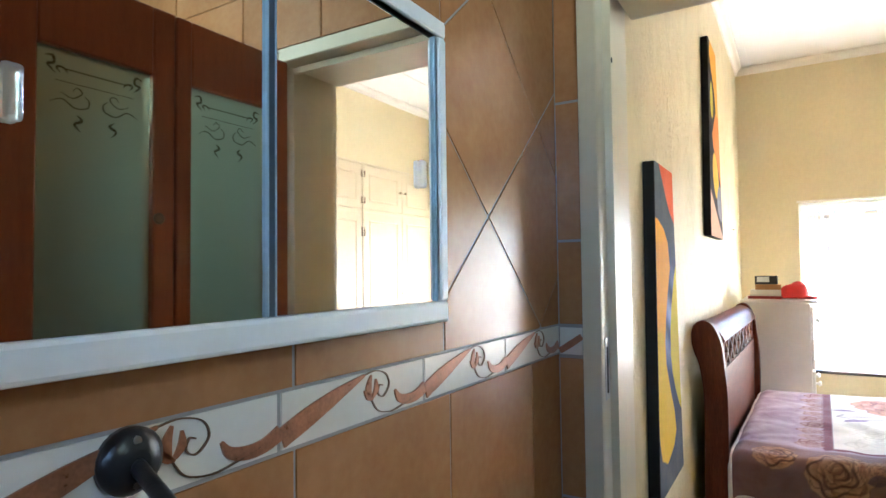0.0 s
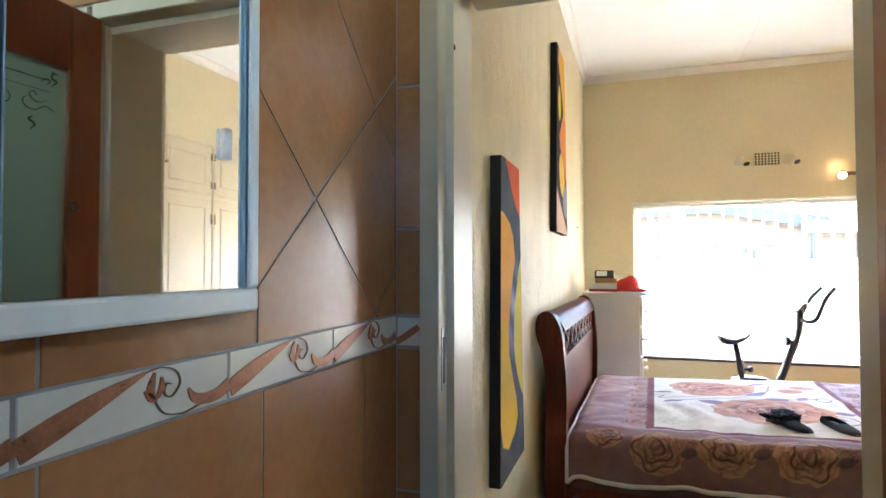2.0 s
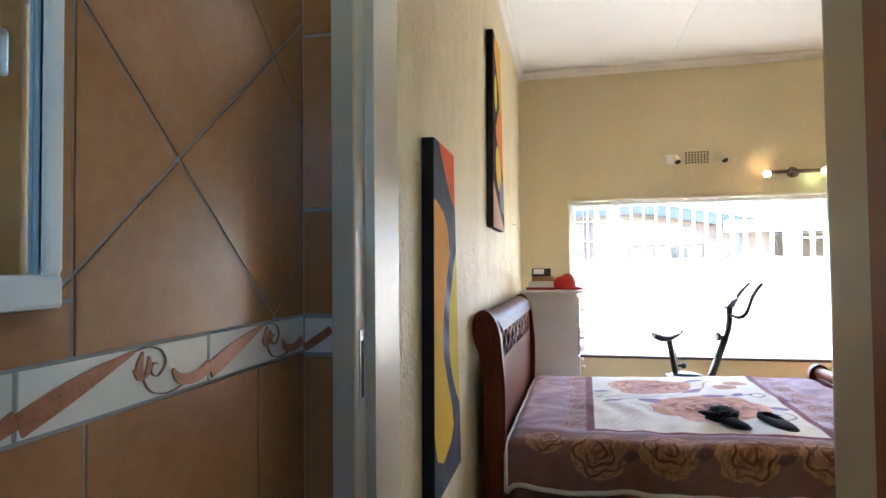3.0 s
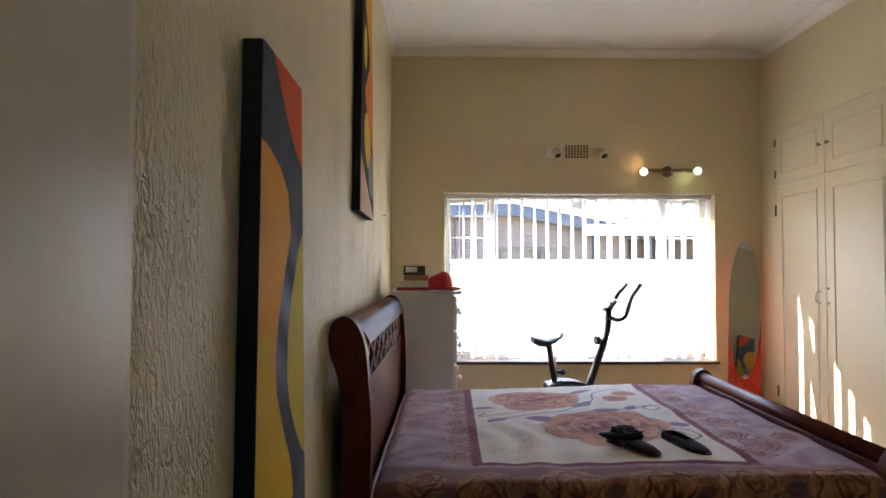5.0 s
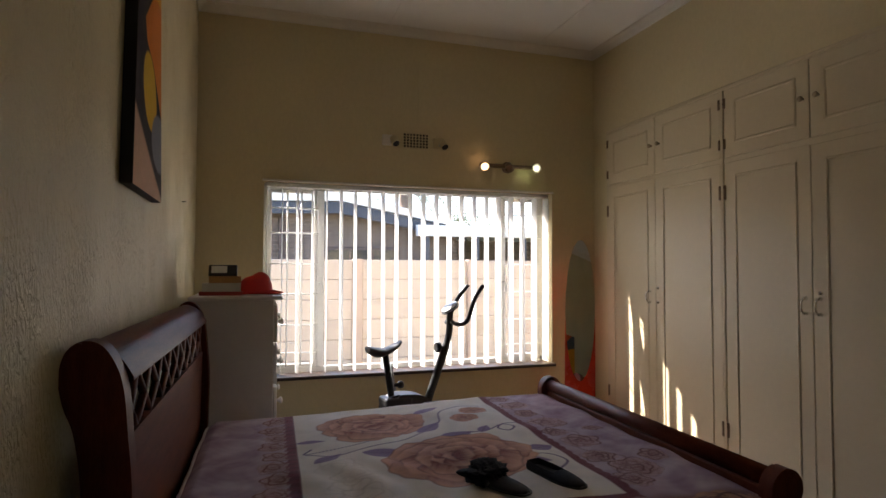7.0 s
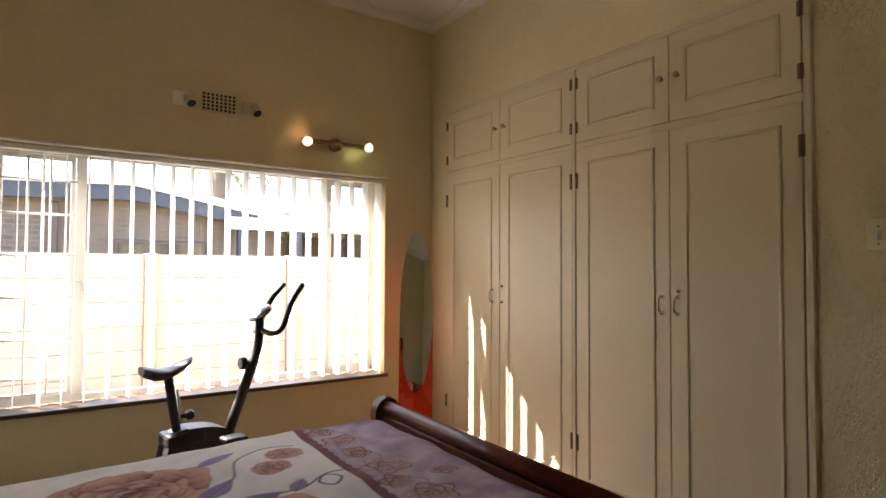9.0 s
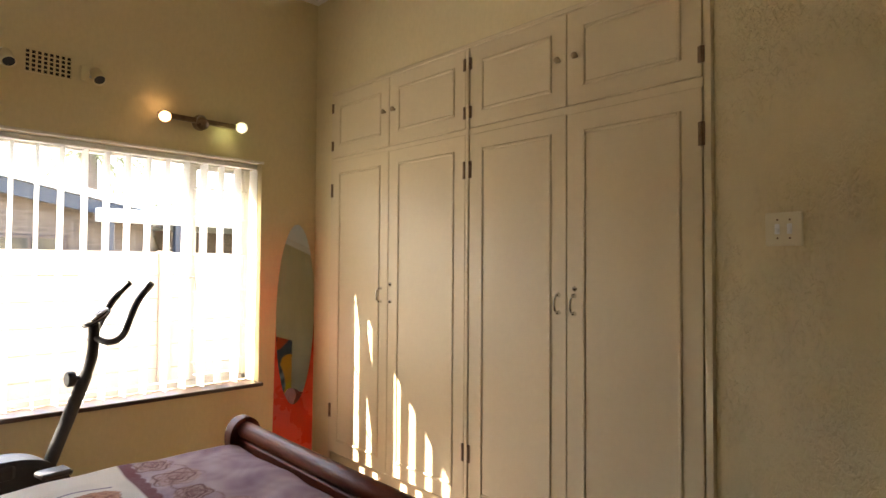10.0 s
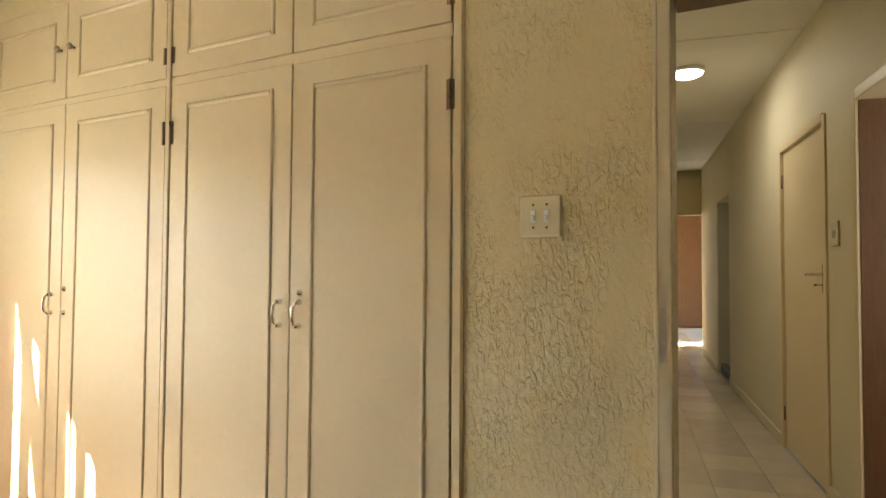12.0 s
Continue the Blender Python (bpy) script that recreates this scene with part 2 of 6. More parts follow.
CREAM = (0.67, 0.57, 0.345)
M = {
    "wall_rough": plaster_mat("trowelled_cream_plaster", CREAM, 0.8),
    "wall_smooth": plaster_mat("smooth_cream_paint", CREAM, 0.08),
    "corridor_wall": plaster_mat("corridor_gloss_paint", (0.74, 0.68, 0.53), 0.12),
    "ceiling": painted("white_ceiling_board", (0.86, 0.845, 0.80), 0.75, 0.03, 1.2, 0.04),
    "cornice": painted("white_cornice", (0.78, 0.74, 0.66), 0.6, 0.03),
    "floor": wood_mat("dark_parquet_floor", (0.07, 0.035, 0.018), (0.17, 0.09, 0.045), 0.32, (2, 14, 1)),
    "bath_floor": tile_mat("bathroom_floor_tile", (0.33, 0.18, 0.09), (0.42, 0.25, 0.13)),
    "grout": painted("grey_grout", (0.30, 0.275, 0.26), 0.85, 0.08, 20),
    "tile": tile_mat("terracotta_wall_tile", (0.31, 0.135, 0.05), (0.41, 0.20, 0.082), 0.25),
    "border": tile_mat("ivory_border_tile", (0.68, 0.63, 0.56), (0.76, 0.72, 0.66), 0.22),
    "copper": painted("copper_relief_glaze", (0.36, 0.15, 0.075), 0.3, 0.3, 60, 0.1, 300, 0.25),
    "bronze": painted("dark_bronze_line", (0.16, 0.09, 0.05), 0.35, 0.2, 60, 0, 300, 0.4),
    "frame_white": painted("white_enamel_frame", (0.78, 0.79, 0.78), 0.35, 0.04, 6, 0.05, 60),
    "mirror": mirror_mat(),
    "edge_blue": painted("pale_blue_edge_strip", (0.32, 0.44, 0.54), 0.5, 0.08, 20, 0),
    "edge_dark": painted("dark_blue_edge_strip", (0.03, 0.055, 0.085), 0.35, 0.15, 20, 0),
    "chrome": painted("brushed_aluminium", (0.62, 0.66, 0.70), 0.25, 0.05, 30, 0, 200, 1.0),
    "acrylic": glass_mat("frosted_acrylic", (0.92, 0.93, 0.93), 0.35),
    "black_metal": painted("black_enamelled_iron", (0.018, 0.018, 0.02), 0.35, 0.3, 40, 0.2, 90),
    "door_frame": painted("cream_gloss_steel", (0.62, 0.54, 0.39), 0.36, 0.04, 3, 0.05, 40),
    "steel": painted("worn_steel", (0.55, 0.54, 0.52), 0.32, 0.15, 40, 0.05, 200, 1.0),
    "shower_wood": wood_mat("red_brown_meranti", (0.25, 0.06, 0.02), (0.42, 0.115, 0.038), 0.35, (9, 9, 1), 6, 0.2),
    "frosted": glass_mat("frosted_green_glass", (0.30, 0.37, 0.265), 0.45),
    "etch": painted("etched_glass_line", (0.10, 0.09, 0.05), 0.5, 0.2, 40, 0),
    "bed_wood": wood_mat("cherry_stained_bed_wood", (0.075, 0.017, 0.008), (0.20, 0.054, 0.022), 0.42, (8, 1, 8), 5, 0.0, 0.12),
    "bed_wood_v": wood_mat("cherry_stained_post_wood", (0.075, 0.017, 0.008), (0.19, 0.048, 0.020), 0.42, (8, 8, 1), 5, 0.0, 0.14),
    "mattress": painted("mattress_ticking", (0.62, 0.58, 0.52), 0.9, 0.06, 8, 0.2),
    "blanket": blanket_mat(),
    "piping": painted("ivory_satin_binding", (0.70, 0.64, 0.60), 0.6, 0.08, 40, 0.2),
    "under_blanket": painted("brown_underblanket", (0.12, 0.055, 0.045), 0.9, 0.25, 12, 0.4, 200),
    "dark_cloth": painted("black_navy_cloth", (0.014, 0.014, 0.02), 0.85, 0.4, 20, 0.6, 150),
    "ward": painted("cream_wardrobe_enamel", (0.63, 0.53, 0.35), 0.42, 0.03, 2.0, 0.05, 35),
    "brass": painted("tarnished_brass_knob", (0.40, 0.31, 0.20), 0.35, 0.2, 40, 0, 200, 0.9),
    "silver": painted("polished_handle", (0.72, 0.70, 0.66), 0.2, 0.1, 40, 0, 200, 1.0),
    "ivory": painted("ivory_plastic", (0.70, 0.64, 0.46), 0.38, 0.03, 10, 0),
    "white_paint": painted("white_chest_paint", (0.74, 0.71, 0.66), 0.42, 0.04, 4, 0.06, 40),
    "red_cloth": painted("red_cap_cotton", (0.52, 0.018, 0.015), 0.8, 0.12, 14, 0.35, 350),
    "red_gloss": painted("red_lacquer", (0.52, 0.038, 0.012), 0.28, 0.1, 6, 0.02),
    "paper": painted("book_pages", (0.72, 0.66, 0.52), 0.85, 0.08, 60, 0.3, 300, vary=(1, 1, 20)),
    "book_red": painted("red_book_cover", (0.32, 0.03, 0.025), 0.5, 0.12, 20),
    "book_tan": painted("tan_book_cover", (0.38, 0.19, 0.06), 0.5, 0.12, 20),
    "book_white": painted("white_book_cover", (0.66, 0.63, 0.57), 0.5, 0.06, 20),
    "dark_plastic": painted("black_plastic", (0.02, 0.02, 0.022), 0.42, 0.25, 30, 0.1),
    "grey_plastic": painted("grey_plastic", (0.30, 0.31, 0.32), 0.42, 0.1, 30, 0.1),
    "silver_plastic": painted("silver_plastic", (0.50, 0.51, 0.53), 0.35, 0.06, 30, 0, 200, 0.3),
    "lcd": painted("pale_screen", (0.80, 0.82, 0.82), 0.25, 0.05, 30, 0),
    "vinyl": painted("black_vinyl", (0.03, 0.03, 0.033), 0.45, 0.2, 30, 0.3, 160),
    "canvas_edge": painted("black_canvas_edge", (0.012, 0.010, 0.010), 0.8, 0.3, 30, 0.4, 300),
    "acrylic_art": pattern_paint_mat(),
    "pane": pane_mat(),
    "slat": slat_mat(),
    "sill": painted("dark_sill_tile", (0.06, 0.036, 0.026), 0.35, 0.2, 20, 0.1),
    "win_steel": painted("white_window_steel", (0.70, 0.69, 0.66), 0.4, 0.05, 20, 0.05),
    "bulb_warm": emit_mat("warm_bulb", (1.0, 0.68, 0.32), 0.7),
    "bulb_white": emit_mat("white_bulb", (0.95, 1.0, 0.80), 0.5),
    "ceiling_lamp": emit_mat("ceiling_lamp_diffuser", (1.0, 0.96, 0.88), 0.6),
    "corridor_tile": tile_mat("pale_floor_tile", (0.50, 0.44, 0.36), (0.58, 0.52, 0.44), 0.2),
    "corridor_door": painted("cream_flush_door", (0.76, 0.64, 0.45), 0.4, 0.04, 2, 0.04),
    "brown_door": wood_mat("brown_timber", (0.10, 0.045, 0.018), (0.19, 0.09, 0.04), 0.4, (8, 8, 1)),
    "dark_stone": painted("dark_skirting", (0.10, 0.095, 0.09), 0.5, 0.15, 10, 0.1),
    "fence": painted("cream_precast_concrete", (0.46, 0.385, 0.31), 0.85, 0.08, 5, 0.3, 60, 0, 0.05),
    "fence_post": painted("pink_precast_post", (0.42, 0.32, 0.25), 0.85, 0.08, 5, 0.3, 60),
    "brick": brick_mat("face_brick", (0.13, 0.105, 0.09)),
    "fascia": painted("dark_blue_fascia", (0.03, 0.04, 0.062), 0.5, 0.15, 4, 0.1),
    "roof": painted("white_roof_sheet", (0.72, 0.72, 0.70), 0.5, 0.06, 4, 0.1),
    "house_red": painted("brown_downpipe", (0.075, 0.055, 0.05), 0.5, 0.1, 5),
    "dark_glass": painted("dark_window_glass", (0.03, 0.035, 0.04), 0.08, 0.2, 5, 0),
    "grass": painted("dry_lawn", (0.15, 0.14, 0.06), 0.95, 0.35, 6, 0.8, 70),
    # Yard colour is assumed, kept pale to bounce sun up to the ceiling.
    "paving": painted("pale_bounce_paving", (0.66, 0.61, 0.53), 0.9, 0.12, 5, 0.4, 60),
    "bark": painted("rough_bark", (0.14, 0.10, 0.07), 0.9, 0.3, 12, 0.8, 40),
    "leaf": painted("green_leaf", (0.07, 0.10, 0.035), 0.6, 0.3, 8, 0, 60, 0, 0.25),
    "palm_leaf": painted("dry_palm_leaf", (0.14, 0.14, 0.06), 0.6, 0.3, 8, 0, 60),
    "copper_pipe": painted("warm_metal_bar", (0.22, 0.15, 0.10), 0.3, 0.2, 30, 0, 200, 0.8),
}

# ---- mesh helpers ----


def box(bm, x0, y0, z0, x1, y1, z1, bevel=0.0, seg=1):
    xs, ys, zs = sorted((x0, x1)), sorted((y0, y1)), sorted((z0, z1))
    v = [bm.verts.new((x, y, z)) for x in xs for y in ys for z in zs]
    f = [bm.faces.new([v[i] for i in q]) for q in ((0, 1, 3, 2), (4, 6, 7, 5), (0, 4, 5, 1), (2, 3, 7, 6), (0, 2, 6, 4), (1, 5, 7, 3))]
    if bevel:
        ed = list({e for q in f for e in q.edges})
        bmesh.ops.bevel(bm, geom=ed, offset=bevel, segments=seg, affect='EDGES', profile=0.5)


def tube(bm, pts, radius, seg=10, caps=True):
    """A round tube along a path; radius may be a list."""
    pts = [Vector(p) for p in pts]
    rads = radius if isinstance(radius, (list, tuple)) else [radius] * len(pts)
    rings = []
    ref = None
    for i, p in enumerate(pts):
        d = (pts[min(i + 1, len(pts) - 1)] - pts[max(i - 1, 0)]).normalized()
        if ref is None:
            ref = d.cross(Vector((0, 0, 1)) if abs(d.z) < 0.9 else Vector((1, 0, 0))).normalized()
        ref = (ref - d * ref.dot(d)).normalized()
        s = d.cross(ref)
        rings.append([bm.verts.new(p + (ref * math.cos(a) + s * math.sin(a)) * rads[i]) for a in (2 * math.pi * k / seg for k in range(seg))])
    for a, b in zip(rings, rings[1:]):
        for k in range(seg):
            f = bm.faces.new((a[k], a[(k + 1) % seg], b[(k + 1) % seg], b[k]))
            f.smooth = True
    if caps:
        bm.faces.new(list(reversed(rings[0])))
        bm.faces.new(rings[-1])


def lathe(bm, profile, m, seg=20):
    """Profile of (radius, height) turned about the local z axis, placed by m."""
    rings = []
    for r, h in profile:
        rings.append([bm.verts.new(m @ Vector((max(r, 1e-5) * math.cos(2 * math.pi * k / seg), max(r, 1e-5) * math.sin(2 * math.pi * k / seg), h))) for k in range(seg)])
    for a, b in zip(rings, rings[1:]):
        for k in range(seg):
            f = bm.faces.new((a[k], a[(k + 1) % seg], b[(k + 1) % seg], b[k]))
            f.smooth = True
    bm.faces.new(list(reversed(rings[0])))
    bm.faces.new(rings[-1])


def prism(bm, poly, to3d, depth):
    """A polygon (2D) extruded by the vector depth; to3d maps (u, v) to a point."""
    a = [bm.verts.new(to3d(u, v)) for u, v in poly]
    b = [bm.verts.new(Vector(to3d(u, v)) + Vector(depth)) for u, v in poly]
    n = len(poly)
    bm.faces.new(a)
    bm.faces.new(list(reversed(b)))
    for i in range(n):
        bm.faces.new((a[i], b[i], b[(i + 1) % n], a[(i + 1) % n]))


def smooth_curve(pts, n=8, closed=False):
    """Catmull-Rom through the points."""
    P = [Vector(p) for p in pts]
    out = []
    m = len(P)
    for i in range(m if closed else m - 1):
        p0 = P[(i - 1) % m] if closed or i else P[0]
        p1, p2 = P[i], P[(i + 1) % m]
        p3 = P[(i + 2) % m] if closed or i + 2 < m else P[-1]
        for k in range(n):
            t = k / n
            out.append(0.5 * ((2 * p1) + (p2 - p0) * t + (2 * p0 - 5 * p1 + 4 * p2 - p3) * t * t + (3 * p1 - p0 - 3 * p2 + p3) * t ** 3))
    if not closed:
        out.append(P[-1])
    return out


def ribbon(points, widths, n=8):
    """Outline (2D) of a band with varying width along a smooth line."""
    c = smooth_curve([(*p, 0) for p in points], n)
    w = smooth_curve([(x, 0, 0) for x in widths], n)
    left, right = [], []
    for i, p in enumerate(c):
        d = (c[min(i + 1, len(c) - 1)] - c[max(i - 1, 0)]).normalized()
        s = Vector((-d.y, d.x, 0)) * w[i].x / 2
        left.append((p.x + s.x, p.y + s.y))
        right.append((p.x - s.x, p.y - s.y))
    return left, right


def band(bm, points, widths, to3d, depth, n=8):
    left, right = ribbon(points, widths, n)
    for i in range(len(left) - 1):
        prism(bm, [left[i], left[i + 1], right[i + 1], right[i]], to3d, depth)


def mesh_of(name, bm, material):
    bmesh.ops.recalc_face_normals(bm, faces=bm.faces)
    me = bpy.data.meshes.new(name)
    bm.to_mesh(me)
    bm.free()
    me.materials.append(material)
    return me


def part(name, bm, material, parent=None, label=""):
    ob = new(name, mesh_of(name, bm, material))
    if parent is not None:
        ob.parent = parent
        ob.matrix_parent_inverse = parent.matrix_basis.inverted()
    if label:
        tagged(ob, label)
    return ob


def thing(name, at, label, category, group=""):
    ob = new(name)
    ob.location = at
    ob.empty_display_size = 0.1
    ob.matrix_basis = Matrix.Translation(at)
    return tagged(ob, label, category, group)


def structure(name, bm, material, label=""):
    return tagged(part(name, bm, material), label, kind="structure")


def boxes(name, material, parent, *dims, bevel=0.0, label="", seg=1):
    bm = bmesh.new()
    for d in dims:
        box(bm, *d, bevel=bevel, seg=seg)
    return part(name, bm, material, parent, label)


# ---- plan (metres) ----
RX, RY0, RY1, RZ = 3.045, 4.135, 8.40, 3.10      # bedroom: width, south face, window wall, ceiling
WX0, WX1, WZ0, WZ1 = 0.434, 2.655, 0.557, 1.914    # window opening
BX1, BY0, BY1, BZ = 1.75, 0.9, 3.905, 2.45       # bathroom passage
DX0, DX1, DZ = 0.087, 0.842, 1.955                  # bathroom doorway
EY0, EY1, EZ = 4.36, 5.285, 1.98                 # corridor doorway in the wardrobe wall
WARD0, WARD1, WARDT = 5.80, 8.205, 2.395         # wardrobe bay


def bedroom_shell():
    b = bmesh.new()
    box(b, -0.25, RY0, 0, 0, RY1, RZ)
    structure("wall_west", b, M["wall_rough"], "cream trowelled plaster wall behind the bed")
    b = bmesh.new()
    box(b, -0.25, RY1, 0, WX0, RY1 + 0.25, RZ)
    box(b, WX1, RY1, 0, RX + 0.7, RY1 + 0.25, RZ)
    box(b, WX0, RY1, 0, WX1, RY1 + 0.25, WZ0 - 0.02)
    box(b, WX0, RY1, WZ1, WX1, RY1 + 0.25, RZ)
    box(b, 1.538, RY1 - 0.0016, 2.332, 1.546, RY1 + 0.01, RZ - 0.06)
    structure("wall_north", b, M["wall_smooth"], "smooth cream wall around the wide window")
    b = bmesh.new()
    box(b, DX1 + 0.03, BY1 + 0.01, 0, RX, RY0, RZ)
    box(b, 0, BY1 + 0.01, 0, DX0 - 0.03, RY0, RZ)
    box(b, DX0 - 0.03, BY1 + 0.01, DZ + 0.03, DX1 + 0.03, RY0, RZ)
    structure("wall_south", b, M["wall_smooth"], "cream wall with the bathroom doorway")
    b = bmesh.new()
    box(b, RX, BY1 + 0.01, 0, RX + 0.14, EY0, RZ)
    box(b, RX, EY1, 0, RX + 0.14, WARD0, RZ)
    box(b, RX, EY0, EZ + 0.42, RX + 0.14, EY1, RZ)
    structure("wall_east", b, M["wall_rough"], "cream trowelled wall beside the wardrobe")
    b = bmesh.new()
    box(b, RX, WARD0, WARDT, RX + 0.14, RY1, RZ)
    box(b, RX, WARD1, 0, RX + 0.14, RY1, WARDT)
    box(b, RX + 0.6, WARD0, 0, RX + 0.7, RY1, WARDT)
    box(b, RX + 0.141, WARD0 - 0.08, 0, RX + 0.7, WARD0, RZ)
    box(b, RX + 0.141, WARD0, WARDT, RX + 0.7, RY1, WARDT + 0.03)
    structure("wall_east_over_wardrobe", b, M["wall_smooth"], "smooth cream wall above the built-in wardrobe")
    b = bmesh.new()
    box(b, -0.25, BY1, -0.1, RX + 0.7, RY1 + 0.25, 0)
    structure("floor", b, M["floor"], "dark brown parquet floor")
    b = bmesh.new()
    box(b, -0.25, BY1, RZ, RX + 0.7, RY1 + 0.25, RZ + 0.1)
    for x in (0.1, 1.31, 2.52):
        box(b, x - 0.012, RY0, RZ - 0.004, x + 0.012, RY1, RZ)
    structure("ceiling", b, M["ceiling"], "white ceiling boards with joint strips")
    prof = [(0, 0), (0.055, 0), (0.05, -0.012), (0.03, -0.022), (0.018, -0.035), (0.01, -0.055), (0, -0.06)]
    b = bmesh.new()
    prism(b, prof, lambda u, v: (u, RY0, RZ + v), (0, RY1 - RY0, 0))
    prism(b, prof, lambda u, v: (RX - u, RY0, RZ + v), (0, RY1 - RY0, 0))
    prism(b, prof, lambda u, v: (0, RY1 - u, RZ + v), (RX, 0, 0))
    prism(b, prof, lambda u, v: (0, RY0 + u, RZ + v), (RX, 0, 0))
    structure("trim", b, M["cornice"], "white cove cornice round the ceiling")


def window():
    win = tagged(new("window_1"), "wide white steel window with burglar bars", kind="structure")
    yo = RY1 + 0.16
    boxes("window_frame", M["win_steel"], win,
          (WX0, yo, WZ0, WX0 + 0.035, yo + 0.035, WZ1), (WX1 - 0.035, yo, WZ0, WX1, yo + 0.035, WZ1),
          (WX0, yo, WZ0, WX1, yo + 0.035, WZ0 + 0.035), (WX0, yo, WZ1 - 0.035, WX1, yo + 0.035, WZ1), bevel=0.003)
    for x in (0.84, 2.27):
        boxes("mullion", M["win_steel"], win, (x - 0.025, yo - 0.008, WZ0 + 0.036, x + 0.025, yo + 0.04, WZ1 - 0.036), bevel=0.003)
    for a, c in ((WX0 + 0.036, 0.813), (2.297, WX1 - 0.036)):
        boxes("casement", M["win_steel"], win,
              (a, yo + 0.002, WZ0 + 0.036, a + 0.022, yo + 0.03, WZ1 - 0.036), (c - 0.022, yo + 0.002, WZ0 + 0.036, c, yo + 0.03, WZ1 - 0.036),
              (a + 0.022, yo + 0.002, WZ0 + 0.036, c - 0.022, yo + 0.03, WZ0 + 0.06), (a + 0.022, yo + 0.002, WZ1 - 0.06, c - 0.022, yo + 0.03, WZ1 - 0.036), bevel=0.002)
    for a, c in ((WX0 + 0.058, 0.791), (0.866, 2.244), (2.319, WX1 - 0.058)):
        p = boxes("pane", M["pane"], win, (a, yo + 0.014, WZ0 + 0.04, c, yo + 0.018, WZ1 - 0.04))
        p.visible_shadow = False
    for z in (0.70, 0.90, 1.12, 1.34, 1.56, 1.74):
        b = bmesh.new()
        tube(b, [(WX0 + 0.05, yo - 0.03, z), (0.82, yo - 0.03, z)], 0.006, 8)
        part("burglar_bar", b, M["win_steel"], win)
    for z in (0.70, 0.90, 1.12, 1.34, 1.56, 1.74):
        b = bmesh.new()
        tube(b, [(2.29, yo - 0.03, z), (2.62, yo - 0.03, z)], 0.006, 8)
        part("burglar_bar", b, M["win_steel"], win)
    for x in (0.60, 0.70):
        b = bmesh.new()
        tube(b, [(x, yo - 0.03, WZ0 + 0.05), (x, yo - 0.03, WZ1 - 0.05)], 0.006, 8)
        part("burglar_bar", b, M["win_steel"], win)
    for x in (0.83, 2.28):
        b = bmesh.new()
        tube(b, smooth_curve([(x, yo - 0.01, 1.20), (x + 0.01, yo - 0.04, 1.205), (x + 0.02, yo - 0.045, 1.19), (x + 0.025, yo - 0.045, 1.13)], 5), 0.007, 8)
        part("handle", b, M["steel"], win, "steel casement handle")
    b = bmesh.new()
    box(b, WX0 - 0.03, RY1 - 0.028, WZ0 - 0.026, WX1 + 0.02, RY1 + 0.155, WZ0 - 0.002, bevel=0.005, seg=2)
    part("window_sill", b, M["sill"], win, "dark tiled window sill")
    b = bmesh.new()
    box(b, WX0 - 0.012, RY1 - 0.012, WZ1 - 0.004, WX1 + 0.012, RY1 + 0.004, WZ1 + 0.012, bevel=0.003)
    part("lintel_trim", b, M["cornice"], win)


def blinds():
    bl = thing("vertical_blind", (1.55, RY1 + 0.06, WZ1), "white fabric vertical blind hanging open in the window", "blind")
    boxes("headrail", M["win_steel"], bl, (WX0 + 0.01, RY1 + 0.04, WZ1 - 0.035, WX1 - 0.01, RY1 + 0.085, WZ1 - 0.005), bevel=0.004)
    n, w = 22, 0.089
    step = (WX1 - WX0 - 0.05) / (n - 1)
    rnd = random.Random(4)
    for i in range(n):
        x = WX0 + 0.025 + i * step
        yaw = radians(94 + rnd.uniform(-4, 4))
        twist = radians(rnd.uniform(-5, 5))
        b = bmesh.new()
        rows = 8
        lean = rnd.uniform(-0.006, 0.006)
        grid = []
        for r in range(rows + 1):
            f = r / rows
            z = WZ1 - 0.04 - f * (WZ1 - WZ0 - 0.05)
            a = yaw + twist * f
            cx = x + lean * f
            row = []
            for c in range(5):
                s = (c / 4 - 0.5)
                bow = 0.004 * (1 - 4 * s * s)
                row.append(b.verts.new((cx + math.cos(a) * s * w - math.sin(a) * bow, RY1 + 0.062 + math.sin(a) * s * w + math.cos(a) * bow, z)))
            grid.append(row)
        for r in range(rows):
            for c in range(4):
                b.faces.new((grid[r][c], grid[r][c + 1], grid[r + 1][c + 1], grid[r + 1][c])).smooth = True
        part("slat", b, M["slat"], bl)
    b = bmesh.new()
    pts = [(WX0 + 0.03 + k * step / 2, RY1 + 0.02 + 0.004 * math.sin(k), WZ0 + 0.016 + 0.01 * (k % 2)) for k in range(2 * n - 2)]
    tube(b, pts, 0.0018, 5)
    part("chain", b, M["win_steel"], bl, "white bead chain linking the slats")
    b = bmesh.new()
    tube(b, [(WX1 - 0.02, RY1 + 0.02, WZ1 - 0.04), (WX1 - 0.015, RY1 + 0.01, 1.2), (WX1 - 0.018, RY1 + 0.015, 0.75)], 0.002, 5)
    part("pull_cord", b, M["win_steel"], bl)


